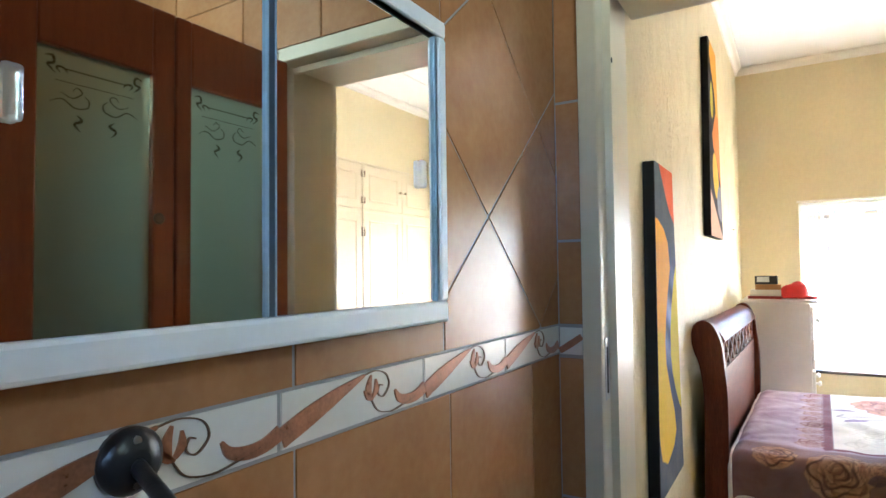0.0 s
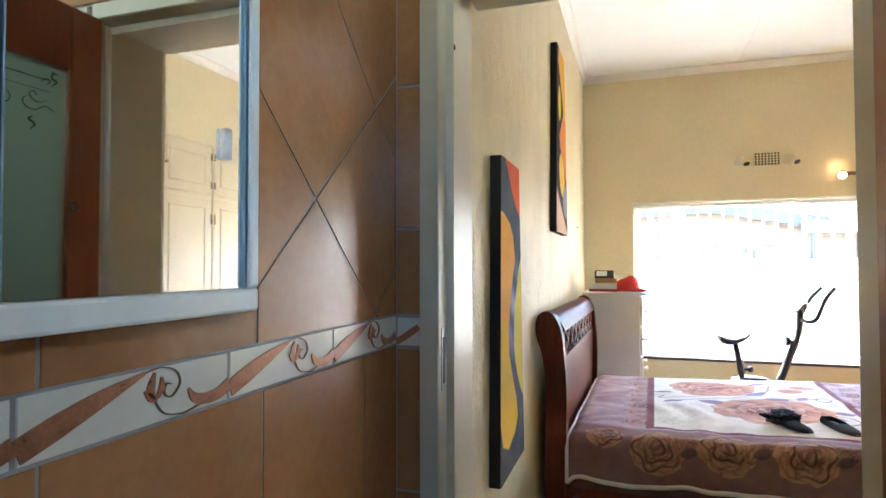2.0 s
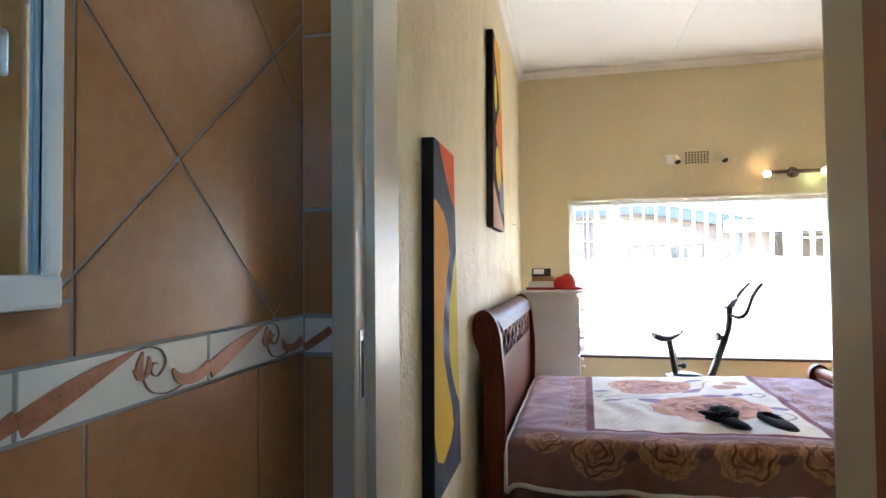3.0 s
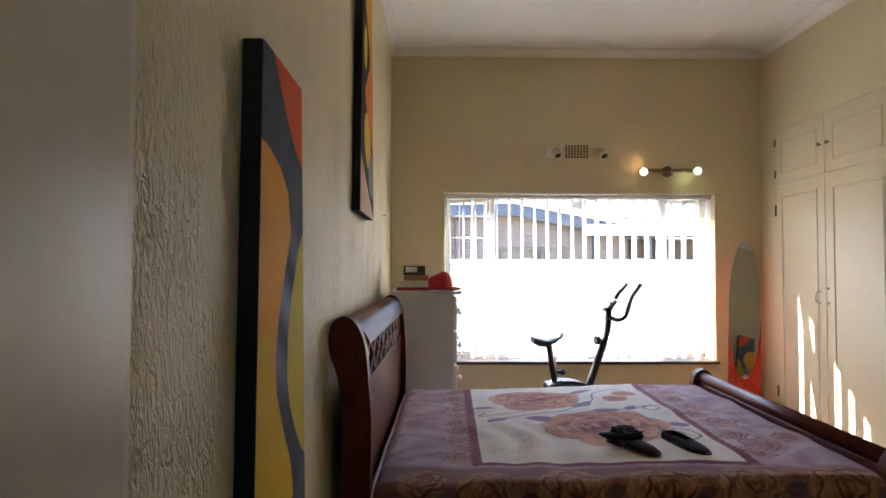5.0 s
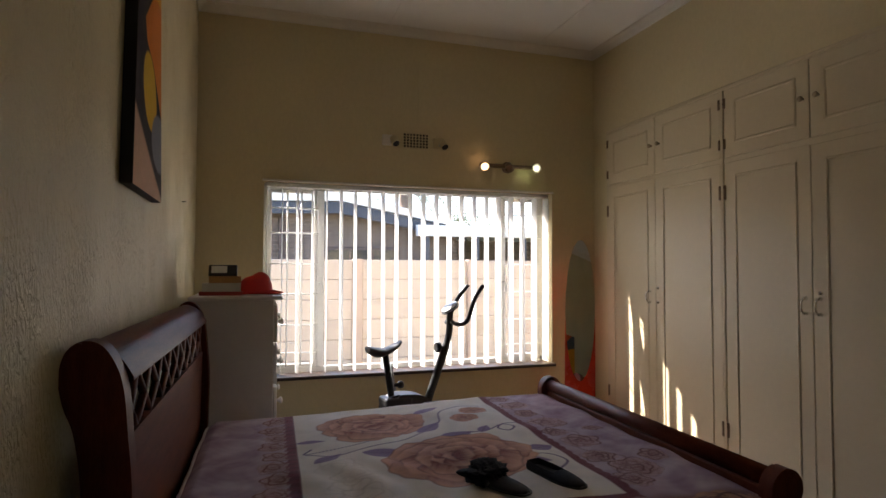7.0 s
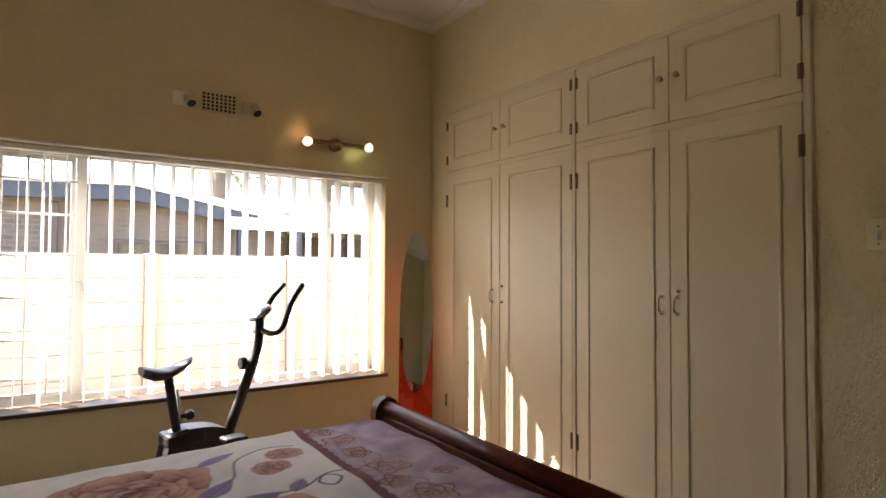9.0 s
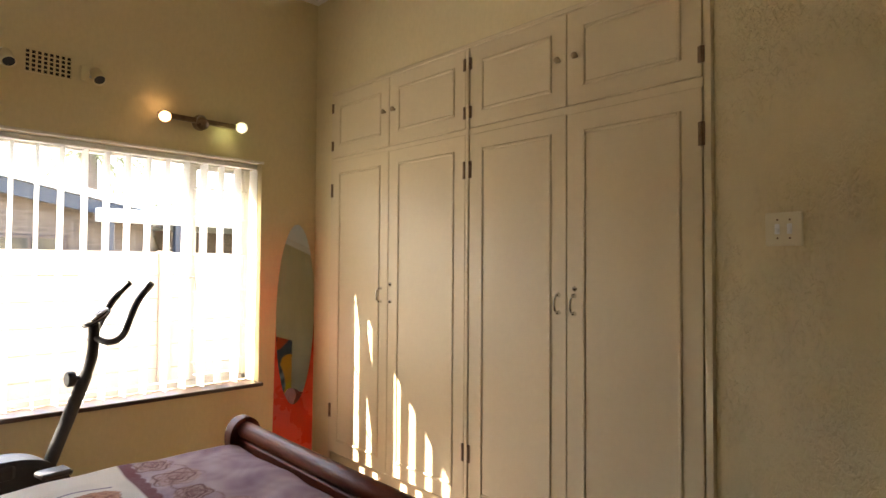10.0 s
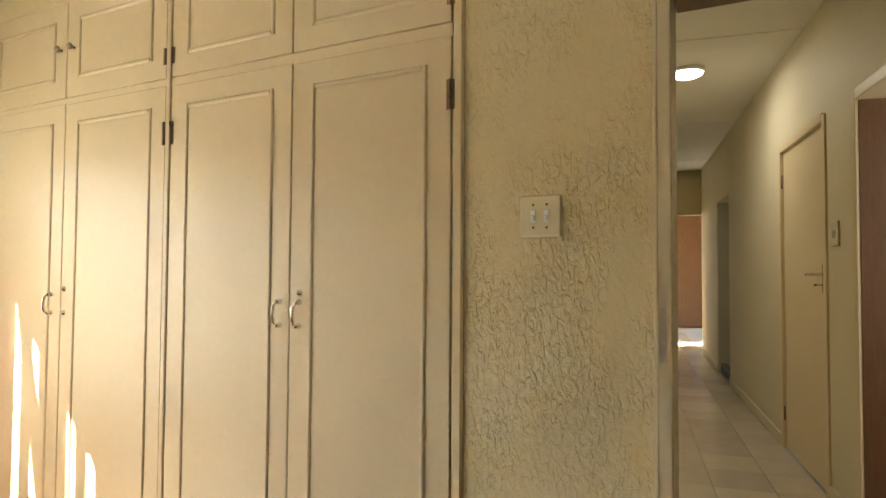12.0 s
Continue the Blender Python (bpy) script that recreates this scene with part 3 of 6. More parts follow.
def panel_door(parent, name, y0, y1, z0, z1, margin=0.072):
    """Flush wardrobe door in the x = RX plane with a raised moulding frame."""
    x1 = RX - 0.012
    d = boxes(name, M["ward"], parent, (x1, y0, z0, x1 + 0.02, y1, z1), bevel=0.0025)
    a0, a1, b0, b1 = y0 + margin, y1 - margin, z0 + margin, z1 - margin
    prof = [(0, 0), (0.016, 0), (0.016, 0.002), (0.011, 0.0055), (0.005, 0.0055), (0, 0.002)]
    b = bmesh.new()
    prism(b, prof, lambda u, v: (x1 - v, a0 + u, b0), (0, 0, b1 - b0))
    prism(b, prof, lambda u, v: (x1 - v, a1 - u, b0), (0, 0, b1 - b0))
    prism(b, prof, lambda u, v: (x1 - v, a0 + 0.016, b0 + u), (0, a1 - a0 - 0.032, 0))
    prism(b, prof, lambda u, v: (x1 - v, a0 + 0.016, b1 - u), (0, a1 - a0 - 0.032, 0))
    part("moulding", b, M["ward"], d)
    return d


def hinge(door, y, z, h=0.085):
    b = bmesh.new()
    tube(b, [(RX - 0.016, y, z - h / 2), (RX - 0.016, y, z + h / 2)], 0.0055, 8)
    box(b, RX - 0.0145, y - 0.012, z - h / 2, RX - 0.011, y + 0.012, z + h / 2)
    part("hinge", b, M["copper_pipe"], door, "worn metal butt hinge")


def bow_handle(door, y, z):
    b = bmesh.new()
    for dz in (-0.038, 0.038):
        lathe(b, [(0.009, 0), (0.010, 0.003), (0.006, 0.008), (0.005, 0.014), (0.008, 0.018), (0.004, 0.022)], Matrix.Translation((RX - 0.012, y, z + dz)) @ pose(0, 0, 0, 0, -90, 0), 12)
    tube(b, smooth_curve([(RX - 0.028, y, z - 0.04), (RX - 0.042, y, z - 0.028), (RX - 0.048, y, z), (RX - 0.042, y, z + 0.028), (RX - 0.028, y, z + 0.04)], 5), [0.004] * 5 + [0.0055] * 11 + [0.004] * 5, 8)
    part("handle", b, M["silver"], door, "polished bow handle")


def lock_rose(door, y, z):
    b = bmesh.new()
    lathe(b, [(0.011, 0), (0.011, 0.003), (0.007, 0.006), (0.006, 0.010), (0.001, 0.011)], Matrix.Translation((RX - 0.012, y, z)) @ pose(0, 0, 0, 0, -90, 0), 14)
    part("lock", b, M["silver"], door, "round key lock")


def knob(door, y, z):
    b = bmesh.new()
    lathe(b, [(0.007, 0), (0.006, 0.010), (0.013, 0.016), (0.015, 0.022), (0.012, 0.028), (0.002, 0.031)], Matrix.Translation((RX - 0.012, y, z)) @ pose(0, 0, 0, 0, -90, 0), 16)
    part("knob", b, M["brass"], door, "small tarnished knob")


def wardrobe():
    w = thing("built_in_wardrobe", (RX + 0.3, 7.0, 0), "cream painted built-in wardrobe with four tall panelled doors", "wardrobe")
    zm0, zm1, zt = 1.944, 1.968, 2.372
    for nm, d in (("plinth", (RX + 0.012, WARD0 + 0.002, 0.002, RX + 0.03, WARD1 - 0.002, 0.085)), ("top_rail", (RX + 0.012, WARD0 + 0.002, zt + 0.004, RX + 0.03, WARD1 - 0.002, WARDT - 0.002)),
                  ("middle_rail", (RX - 0.0095, WARD0 + 0.03, zm0 - 0.016, RX + 0.03, WARD1 - 0.02, zm1 - 0.0015)),
                  ("back_panel", (RX + 0.58, WARD0 + 0.002, 0.002, RX + 0.598, WARD1 - 0.002, WARDT - 0.003)), ("base_shelf", (RX + 0.031, WARD0 + 0.003, 0.06, RX + 0.579, WARD1 - 0.003, 0.085))):
        boxes(nm, M["ward"], w, d, bevel=0.001)
    prof = [(0, 0), (0.03, 0), (0.03, 0.010), (0.022, 0.018), (0.006, 0.018), (0, 0.010)]
    b = bmesh.new()
    prism(b, [(u * 1.19, v * 0.9) for u, v in prof], lambda u, v: (RX + 0.004 - v, WARD0 - 0.004 + u, 0.001), (0, 0, WARDT))
    prism(b, prof, lambda u, v: (RX + 0.004 - v, WARD0 + 0.026, WARDT + 0.004 - u), (0, WARD1 - WARD0 - 0.04, 0))
    prism(b, [(0, 0), (0.018, 0), (0.018, 0.01), (0, 0.01)], lambda u, v: (RX + 0.004 - v, WARD1 - u, 0.001), (0, 0, WARDT - 0.02))
    part("architrave", b, M["ward"], w)
    b = bmesh.new()
    box(b, RX - 0.016, 6.978, 0.10, RX + 0.011, 7.0, zt, bevel=0.003)
    part("centre_post", b, M["ward"], w)
    lower = [("door", 7.6105, 8.185), ("door", 7.004, 7.6075), ("door", 6.4075, 6.974), ("door", 5.834, 6.4045)]
    hinges = [8.182, 7.007, 6.971, 5.836]
    for i, (nm, a, c) in enumerate(lower):
        zl = zm0 - 0.0045 * i
        d = panel_door(w, nm, a, c, 0.10, zl, 0.076)
        for z in (0.362, 1.76):
            hinge(d, hinges[i], z)
        if i == 0:
            bow_handle(d, 7.668, 1.112)
        elif i == 1:
            lock_rose(d, 7.585, 1.175)
            lock_rose(d, 7.585, 1.077)
        else:
            y = 6.443 if i == 2 else 6.364
            bow_handle(d, y, 1.121)
            if i == 3:
                lock_rose(d, y, 1.187)
        u = panel_door(w, "upper_door", a, c, zm1, zt, 0.075)
        knob(u, {0: 7.645, 1: 7.56, 2: 6.442, 3: 6.356}[i], 2.172)
        for z in (zm1 + 0.08, zt - 0.08):
            hinge(u, hinges[i], z, 0.06)


def light_switch():
    s = thing("light_switch", (RX, 5.576, 1.407), "ivory two-lever light switch on the plaster wall", "switch")
    b = bmesh.new()
    box(b, RX - 0.012, 5.521, 1.352, RX, 5.631, 1.462, bevel=0.005, seg=2)
    part("plate", b, M["ivory"], s)
    for y in (5.558, 5.594):
        b = bmesh.new()
        box(b, RX - 0.017, y - 0.0075, 1.39, RX - 0.0118, y + 0.0075, 1.424, bevel=0.002)
        box(b, RX - 0.024, y - 0.005, 1.395, RX - 0.0165, y + 0.005, 1.409, bevel=0.002)
        part("lever", b, M["frame_white"], s)
        for z in (1.377, 1.437):
            b = bmesh.new()
            lathe(b, [(0.0035, 0), (0.003, 0.0015)], Matrix.Translation((RX - 0.0118, y, z)) @ pose(0, 0, 0, 0, -90, 0), 10)
            part("screw", b, M["bronze"], s)


# the bed stands slightly askew to the wall, its south end closer to it
BED_TURN = pose(-0.031, 6.36, 0, 0, 0, -1.7) @ Matrix.Translation((0, -6.36, 0))


def bed():
    bd = thing("sleigh_bed", (1.05, 6.36, 0), "dark cherry wood sleigh bed with lattice headboard", "bed")
    y0, y1 = 5.575, 7.135
    # end profile of the headboard, S shaped, rolled back at the top
    out = smooth_curve([(0.175, 0.0, 0), (0.19, 0.5, 0), (0.195, 0.80, 0), (0.185, 0.95, 0), (0.172, 1.065, 0), (0.140, 1.135, 0), (0.10, 1.153, 0), (0.066, 1.132, 0), (0.053, 1.08, 0), (0.062, 1.02, 0), (0.085, 0.95, 0), (0.10, 0.80, 0), (0.095, 0.5, 0), (0.085, 0.0, 0)], 6)
    prof = [(p.x, p.y) for p in out]
    for y in (y0, y1 - 0.055):
        b = bmesh.new()
        prism(b, prof, lambda u, v: (u, y, v), (0, 0.055, 0))
        bmesh.ops.bevel(b, geom=[e for e in b.edges if abs(e.verts[0].co.y - e.verts[1].co.y) < 1e-6], offset=0.006, segments=2, affect='EDGES')
        part("head_post", b, M["bed_wood_v"], bd)
    b = bmesh.new()
    rail = smooth_curve([(0.178, 1.055, 0), (0.172, 1.085, 0), (0.14, 1.123, 0), (0.09, 1.14, 0), (0.055, 1.116, 0), (0.06, 1.07, 0), (0.10, 1.06, 0)], 5, True)
    prism(b, [(p.x, p.y) for p in rail], lambda u, v: (u, y0 + 0.055, v), (0, y1 - y0 - 0.11, 0))
    part("top_rail", b, M["bed_wood"], bd)
    b = bmesh.new()
    low = [(0.155, 0.25), (0.165, 0.7), (0.168, 0.925), (0.140, 0.925), (0.135, 0.7), (0.125, 0.25)]
    prism(b, low, lambda u, v: (u, y0 + 0.055, v), (0, y1 - y0 - 0.11, 0))
    part("head_panel", b, M["bed_wood"], bd)
    n = 9
    wdt = (y1 - y0 - 0.11) / n
    for i in range(n):
        a = y0 + 0.055 + i * wdt
        for s in (0, 1):
            ya, yb = (a, a + wdt) if s == 0 else (a + wdt, a)
            pts = smooth_curve([(0.153, ya, 0.923), (0.156, ya + (yb - ya) * 0.35, 0.965), (0.156, ya + (yb - ya) * 0.65, 1.005), (0.152, yb, 1.058)], 4)
            b = bmesh.new()
            tube(b, pts, 0.0105, 6)
            part("lattice_strip", b, M["bed_wood"], bd)
    # footboard, low, with a rolled top rail
    foot = smooth_curve([(1.86, 0.0, 0), (1.865, 0.35, 0), (1.87, 0.55, 0), (1.86, 0.655, 0), (1.88, 0.705, 0), (1.92, 0.724, 0), (1.96, 0.705, 0), (1.975, 0.66, 0), (1.955, 0.60, 0), (1.935, 0.5, 0), (1.93, 0.3, 0), (1.94, 0.0, 0)], 6)
    fprof = [(p.x, p.y) for p in foot]
    for y in (y0, y1 - 0.05):
        b = bmesh.new()
        prism(b, fprof, lambda u, v: (u, y, v), (0, 0.05, 0))
        bmesh.ops.bevel(b, geom=[e for e in b.edges if abs(e.verts[0].co.y - e.verts[1].co.y) < 1e-6], offset=0.006, segments=2, affect='EDGES')
        part("foot_post", b, M["bed_wood_v"], bd)
    b = bmesh.new()
    tube(b, [(1.918, y0 + 0.045, 0.678), (1.918, y1 - 0.045, 0.678)], 0.030, 18)
    part("foot_rail", b, M["bed_wood"], bd)
    b = bmesh.new()
    box(b, 1.895, y0 + 0.05, 0.14, 1.922, y1 - 0.05, 0.65, bevel=0.004)
    part("foot_panel", b, M["bed_wood"], bd)
    for y in (y0 + 0.01, y1 - 0.035):
        b = bmesh.new()
        box(b, 0.18, y, 0.17, 1.875, y + 0.025, 0.36, bevel=0.004)
        part("side_rail", b, M["bed_wood"], bd)
    m = bmesh.new()
    box(m, 0.20, y0 + 0.05, 0.30, 1.858, y1 - 0.05, 0.588, bevel=0.04, seg=3)
    ob = part("mattress", m, M["mattress"])
    tagged(ob, "thick mattress on the wooden bed under a blanket", "mattress")
    for o in (bd, ob):
        o.matrix_basis = BED_TURN @ o.matrix_basis


# ---- blanket with woven roses ----
def paint_rose(col, X, Y, cx, cy, R, seed, dark, light, line, strength=1.0):
    """A full rose of overlapping petals painted from the outside in, each with a pale rim, a dark root and a drawn edge."""
    rnd = random.Random(seed)
    xs, ys = X[0], Y[:, 0]
    i0, i1 = np.searchsorted(xs, cx - 1.25 * R), np.searchsorted(xs, cx + 1.25 * R)
    j0, j1 = np.searchsorted(ys, cy - 1.25 * R), np.searchsorted(ys, cy + 1.25 * R)
    if i1 - i0 < 2 or j1 - j0 < 2:
        return
    x, y = X[j0:j1, i0:i1] - cx, Y[j0:j1, i0:i1] - cy
    sub = col[j0:j1, i0:i1]
    thin = max(0.05, 0.0045 / R)
    for ring, n, size in ((0.68, 9, 0.38), (0.50, 7, 0.36), (0.33, 6, 0.30), (0.19, 4, 0.23), (0.06, 2, 0.15)):
        off = rnd.uniform(0, 6.28)
        for k in range(n):
            a = off + 6.283 * k / n + rnd.uniform(-0.18, 0.18)
            d, sz = ring * R * rnd.uniform(0.88, 1.1), size * R * rnd.uniform(0.88, 1.15)
            ca, sa = math.cos(a), math.sin(a)
            u, v = (x * ca + y * sa - d) / sz, (-x * sa + y * ca) / (sz * 1.3)
            th = np.arctan2(v, u)
            rr = np.sqrt(u * u + v * v) * (1 + 0.07 * np.sin(4 * th + seed + k) + 0.035 * np.sin(9 * th + 2 * k))
            m = np.clip((1 - rr) / 0.06, 0, 1)[..., None] * strength
            vein = 0.10 * np.sin(15 * v + k) + 0.06 * np.sin(31 * v + 3 * u)
            t = np.clip(0.20 + 0.72 * u + vein * np.clip(1 - u, 0, 1), 0, 1)[..., None]
            c = np.asarray(dark) * (1 - t) + np.asarray(light) * t
            ln = (np.clip(1 - np.abs(rr - 0.96) / (thin / size * 0.7), 0, 1) * np.clip(0.75 + 0.5 * np.sin(2 * th + k), 0.15, 1))[..., None]
            c = c * (1 - 0.85 * ln) + np.asarray(line) * 0.85 * ln
            sub[:] = sub * (1 - m) + c * m


def loop_mask(X, Y, cx, cy, R, seed, w=0.0045):
    """Line drawing of a small rose: a few wavy loops inside one another."""
    x, y = X - cx, Y - cy
    th = np.arctan2(y, x)
    d = np.hypot(x, y)
    out = np.zeros_like(X)
    for q, lobes in ((1.0, 5), (0.66, 4), (0.34, 3)):
        ring = q * R * (1 + 0.16 * np.sin(lobes * th + seed + 3 * q))
        part_open = np.clip(0.75 + 0.6 * np.sin(th * 1.0 + seed * q * 2), 0.1, 1)
        out = np.maximum(out, np.clip((w - np.abs(d - ring)) / 0.004 + 0.4, 0, 1) * part_open)
    return out


def leaf_mask(X, Y, cx, cy, L, W, ang):
    c, s = math.cos(ang), math.sin(ang)
    u, v = (X - cx) * c + (Y - cy) * s, -(X - cx) * s + (Y - cy) * c
    t = np.clip(u / L, 0, 1)
    half = W * np.sin(np.pi * t ** 0.8)
    m = np.clip((half - np.abs(v)) / 0.006, 0, 1) * ((u > 0) & (u < L))
    vein = np.clip(1 - np.abs(v) / 0.004, 0, 1) * m
    return m, vein


def stem_mask(X, Y, pts, w):
    c = smooth_curve([(*p, 0) for p in pts], 14)
    d = np.full_like(X, 9.0)
    for p in c:
        d = np.minimum(d, np.hypot(X - p.x, Y - p.y))
    return np.clip((w - d) / 0.005 + 0.5, 0, 1)


def blanket_colors(X, Y):
    """Colours over the blanket laid flat: X along the bed, Y across it (metres)."""
    col = np.zeros((*X.shape, 3))
    mauve, plum, cream = np.array((0.43, 0.315, 0.385)), np.array((0.17, 0.035, 0.045)), np.array((0.86, 0.82, 0.75))
    rust, blush, slate = np.array((0.21, 0.042, 0.018)), np.array((0.80, 0.45, 0.285)), np.array((0.24, 0.17, 0.33))
    wav = np.sin(9 * X + 3 * np.sin(7 * Y)) * np.sin(8 * Y + 2 * np.sin(6 * X))
    swirl = np.sin(17 * X + 4 * np.sin(11 * Y + 1)) * np.sin(15 * Y + 3.3 * np.sin(13 * X))
    fleck = np.sin(41 * X + 6 * np.sin(19 * Y)) * np.sin(37 * Y + 5 * np.sin(23 * X))
    col[:] = mauve
    col += wav[..., None] * 0.07 + np.clip(swirl, -0.5, 1)[..., None] * 0.10 + fleck[..., None] * 0.035

    def paint(mask, c):
        m = np.clip(mask, 0, 1)[..., None]
        col[:] = col * (1 - m) + np.asarray(c) * m

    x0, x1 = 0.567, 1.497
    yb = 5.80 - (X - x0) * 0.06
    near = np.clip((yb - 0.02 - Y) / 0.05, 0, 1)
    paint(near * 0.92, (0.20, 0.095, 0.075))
    # bands on both sides of the panel: paler ground, loops of line-drawn roses
    for a, c in ((0.415, 0.55), (1.525, 1.69)):
        paint(np.clip(np.minimum(X - a, c - X) / 0.03, 0, 1) * 0.30 * (1 - near), (0.62, 0.47, 0.50))
    for k, y in enumerate(np.arange(5.86, 7.35, 0.125)):
        paint_rose(col, X, Y, 0.487 + 0.014 * (k % 2), y, 0.062, 40 + k, (0.36, 0.19, 0.18), (0.66, 0.48, 0.44), (0.22, 0.06, 0.04), 0.55)
        paint(loop_mask(X, Y, 0.487 + 0.014 * (k % 2), y, 0.056, k) * 0.9, (0.20, 0.055, 0.035))
    for k, (cx, cy, R) in enumerate(((1.585, 7.03, 0.055), (1.61, 6.87, 0.07), (1.60, 6.72, 0.05), (1.625, 6.55, 0.08), (1.59, 6.40, 0.05), (1.63, 6.26, 0.075), (1.60, 6.08, 0.06), (1.66, 5.94, 0.085), (1.58, 5.84, 0.06), (1.76, 6.40, 0.04), (1.79, 6.03, 0.05))):
        paint_rose(col, X, Y, cx, cy, R, 70 + k, (0.30, 0.14, 0.14), (0.64, 0.46, 0.43), (0.12, 0.03, 0.025), 0.75)
        paint(loop_mask(X, Y, cx, cy, R * 0.95, k + 5) * 0.9, (0.15, 0.045, 0.04))
    paint(stem_mask(X, Y, ((1.56, 7.08), (1.66, 6.95), (1.57, 6.80), (1.66, 6.66), (1.57, 6.48), (1.67, 6.36), (1.58, 6.18), (1.68, 6.04), (1.57, 5.90)), 0.004) * 0.8, (0.15, 0.05, 0.05))
    # scalloped plum edging with short teeth, then the cream panel
    inner = np.minimum(np.minimum(X - x0, x1 - X), Y - yb)
    scal = 0.007 * np.abs(np.sin(Y * 62)) * (np.minimum(np.abs(X - x0), np.abs(X - x1)) < 0.05) + 0.006 * np.abs(np.sin(X * 50))
    paint(np.clip((0.015 + scal - np.abs(inner + 0.012)) / 0.005, 0, 1) * (inner < 0.003), plum)
    teeth = np.clip(np.sin(Y * 125) * 4, 0, 1) * (X < x0 + 0.02) * (X > x0 - 0.045) * (Y > yb)
    paint(teeth * 0.7, plum * 1.4)
    ins = np.clip(inner / 0.004, 0, 1)
    paint(ins, cream)
    paint(ins * np.clip(0.4 * swirl + 0.25 * wav, 0, 0.32), (0.62, 0.60, 0.56))
    for k in range(5):
        paint(loop_mask(X, Y, 0.70 + 0.05 * (k % 2), 6.28 - 0.095 * k, 0.075, k * 2.1, 0.006) * ins * 0.28, (0.45, 0.42, 0.36))
    for pts in (((0.60, 6.46), (0.70, 6.42), (0.84, 6.47), (1.0, 6.52), (1.10, 6.60)), ((0.62, 6.52), (0.60, 6.47), (0.78, 6.52), (0.95, 6.58), (1.12, 6.66)), ((1.10, 6.62), (1.18, 6.70), (1.22, 6.84), (1.33, 6.93), (1.44, 6.92)), ((1.27, 6.50), (1.34, 6.50), (1.42, 6.56), (1.46, 6.52), (1.42, 6.47), (1.385, 6.51), (1.43, 6.57), (1.49, 6.58)), ((1.34, 6.16), (1.42, 6.14), (1.47, 6.07), (1.41, 6.0))):
        paint(stem_mask(X, Y, pts, 0.005) * ins, slate * 0.6)
    for cx, cy, L, W, an in ((1.10, 6.86, 0.17, 0.036, 0.55), (1.06, 6.58, 0.17, 0.045, 0.8), (0.56, 6.62, 0.13, 0.025, -0.2), (0.62, 6.34, 0.15, 0.035, 0.75), (0.80, 6.42, 0.19, 0.048, -0.35), (1.12, 6.47, 0.16, 0.05, 0.25), (1.30, 6.48, 0.10, 0.03, 1.0), (1.40, 6.22, 0.10, 0.05, 0.2), (1.30, 6.12, 0.13, 0.035, -0.4)):
        m, vein = leaf_mask(X, Y, cx, cy, L, W, an)
        paint(m * ins * 0.95, slate)
        paint(vein * ins * 0.8, slate * 0.45)
    for k, (cx, cy, R) in enumerate(((0.895, 6.765, 0.215), (1.13, 6.245, 0.265), (1.30, 6.72, 0.06), (1.385, 6.835, 0.065))):
        paint_rose(col, X, Y, cx, cy, R, 11 + k, rust, blush, (0.10, 0.018, 0.01), 0.97)
    # large roses along the hanging side
    for k, x in enumerate((0.36, 0.58, 0.86, 1.15, 1.44, 1.73)):
        R = 0.085 if k == 0 else 0.112
        y = 5.64 if k == 0 else 5.585 - 0.02 * (k % 2)
        paint_rose(col, X, Y, x, y, R, 90 + k, (0.20, 0.08, 0.045), (0.54, 0.30, 0.17), (0.07, 0.02, 0.015), 0.95)
        paint(loop_mask(X, Y, x, y, R * 0.8, k + 1, 0.006) * 0.85, (0.075, 0.022, 0.016))
        if k:
            paint_rose(col, X, Y, x + 0.145, y + 0.03, 0.055, 120 + k, (0.15, 0.06, 0.045), (0.46, 0.25, 0.15), (0.07, 0.02, 0.015), 0.9)
            m2, v2 = leaf_mask(X, Y, x + 0.09, y - 0.03, 0.09, 0.025, 0.3)
            paint(m2 * 0.8, (0.08, 0.045, 0.07))
    return np.clip(col, 0.005, 1)


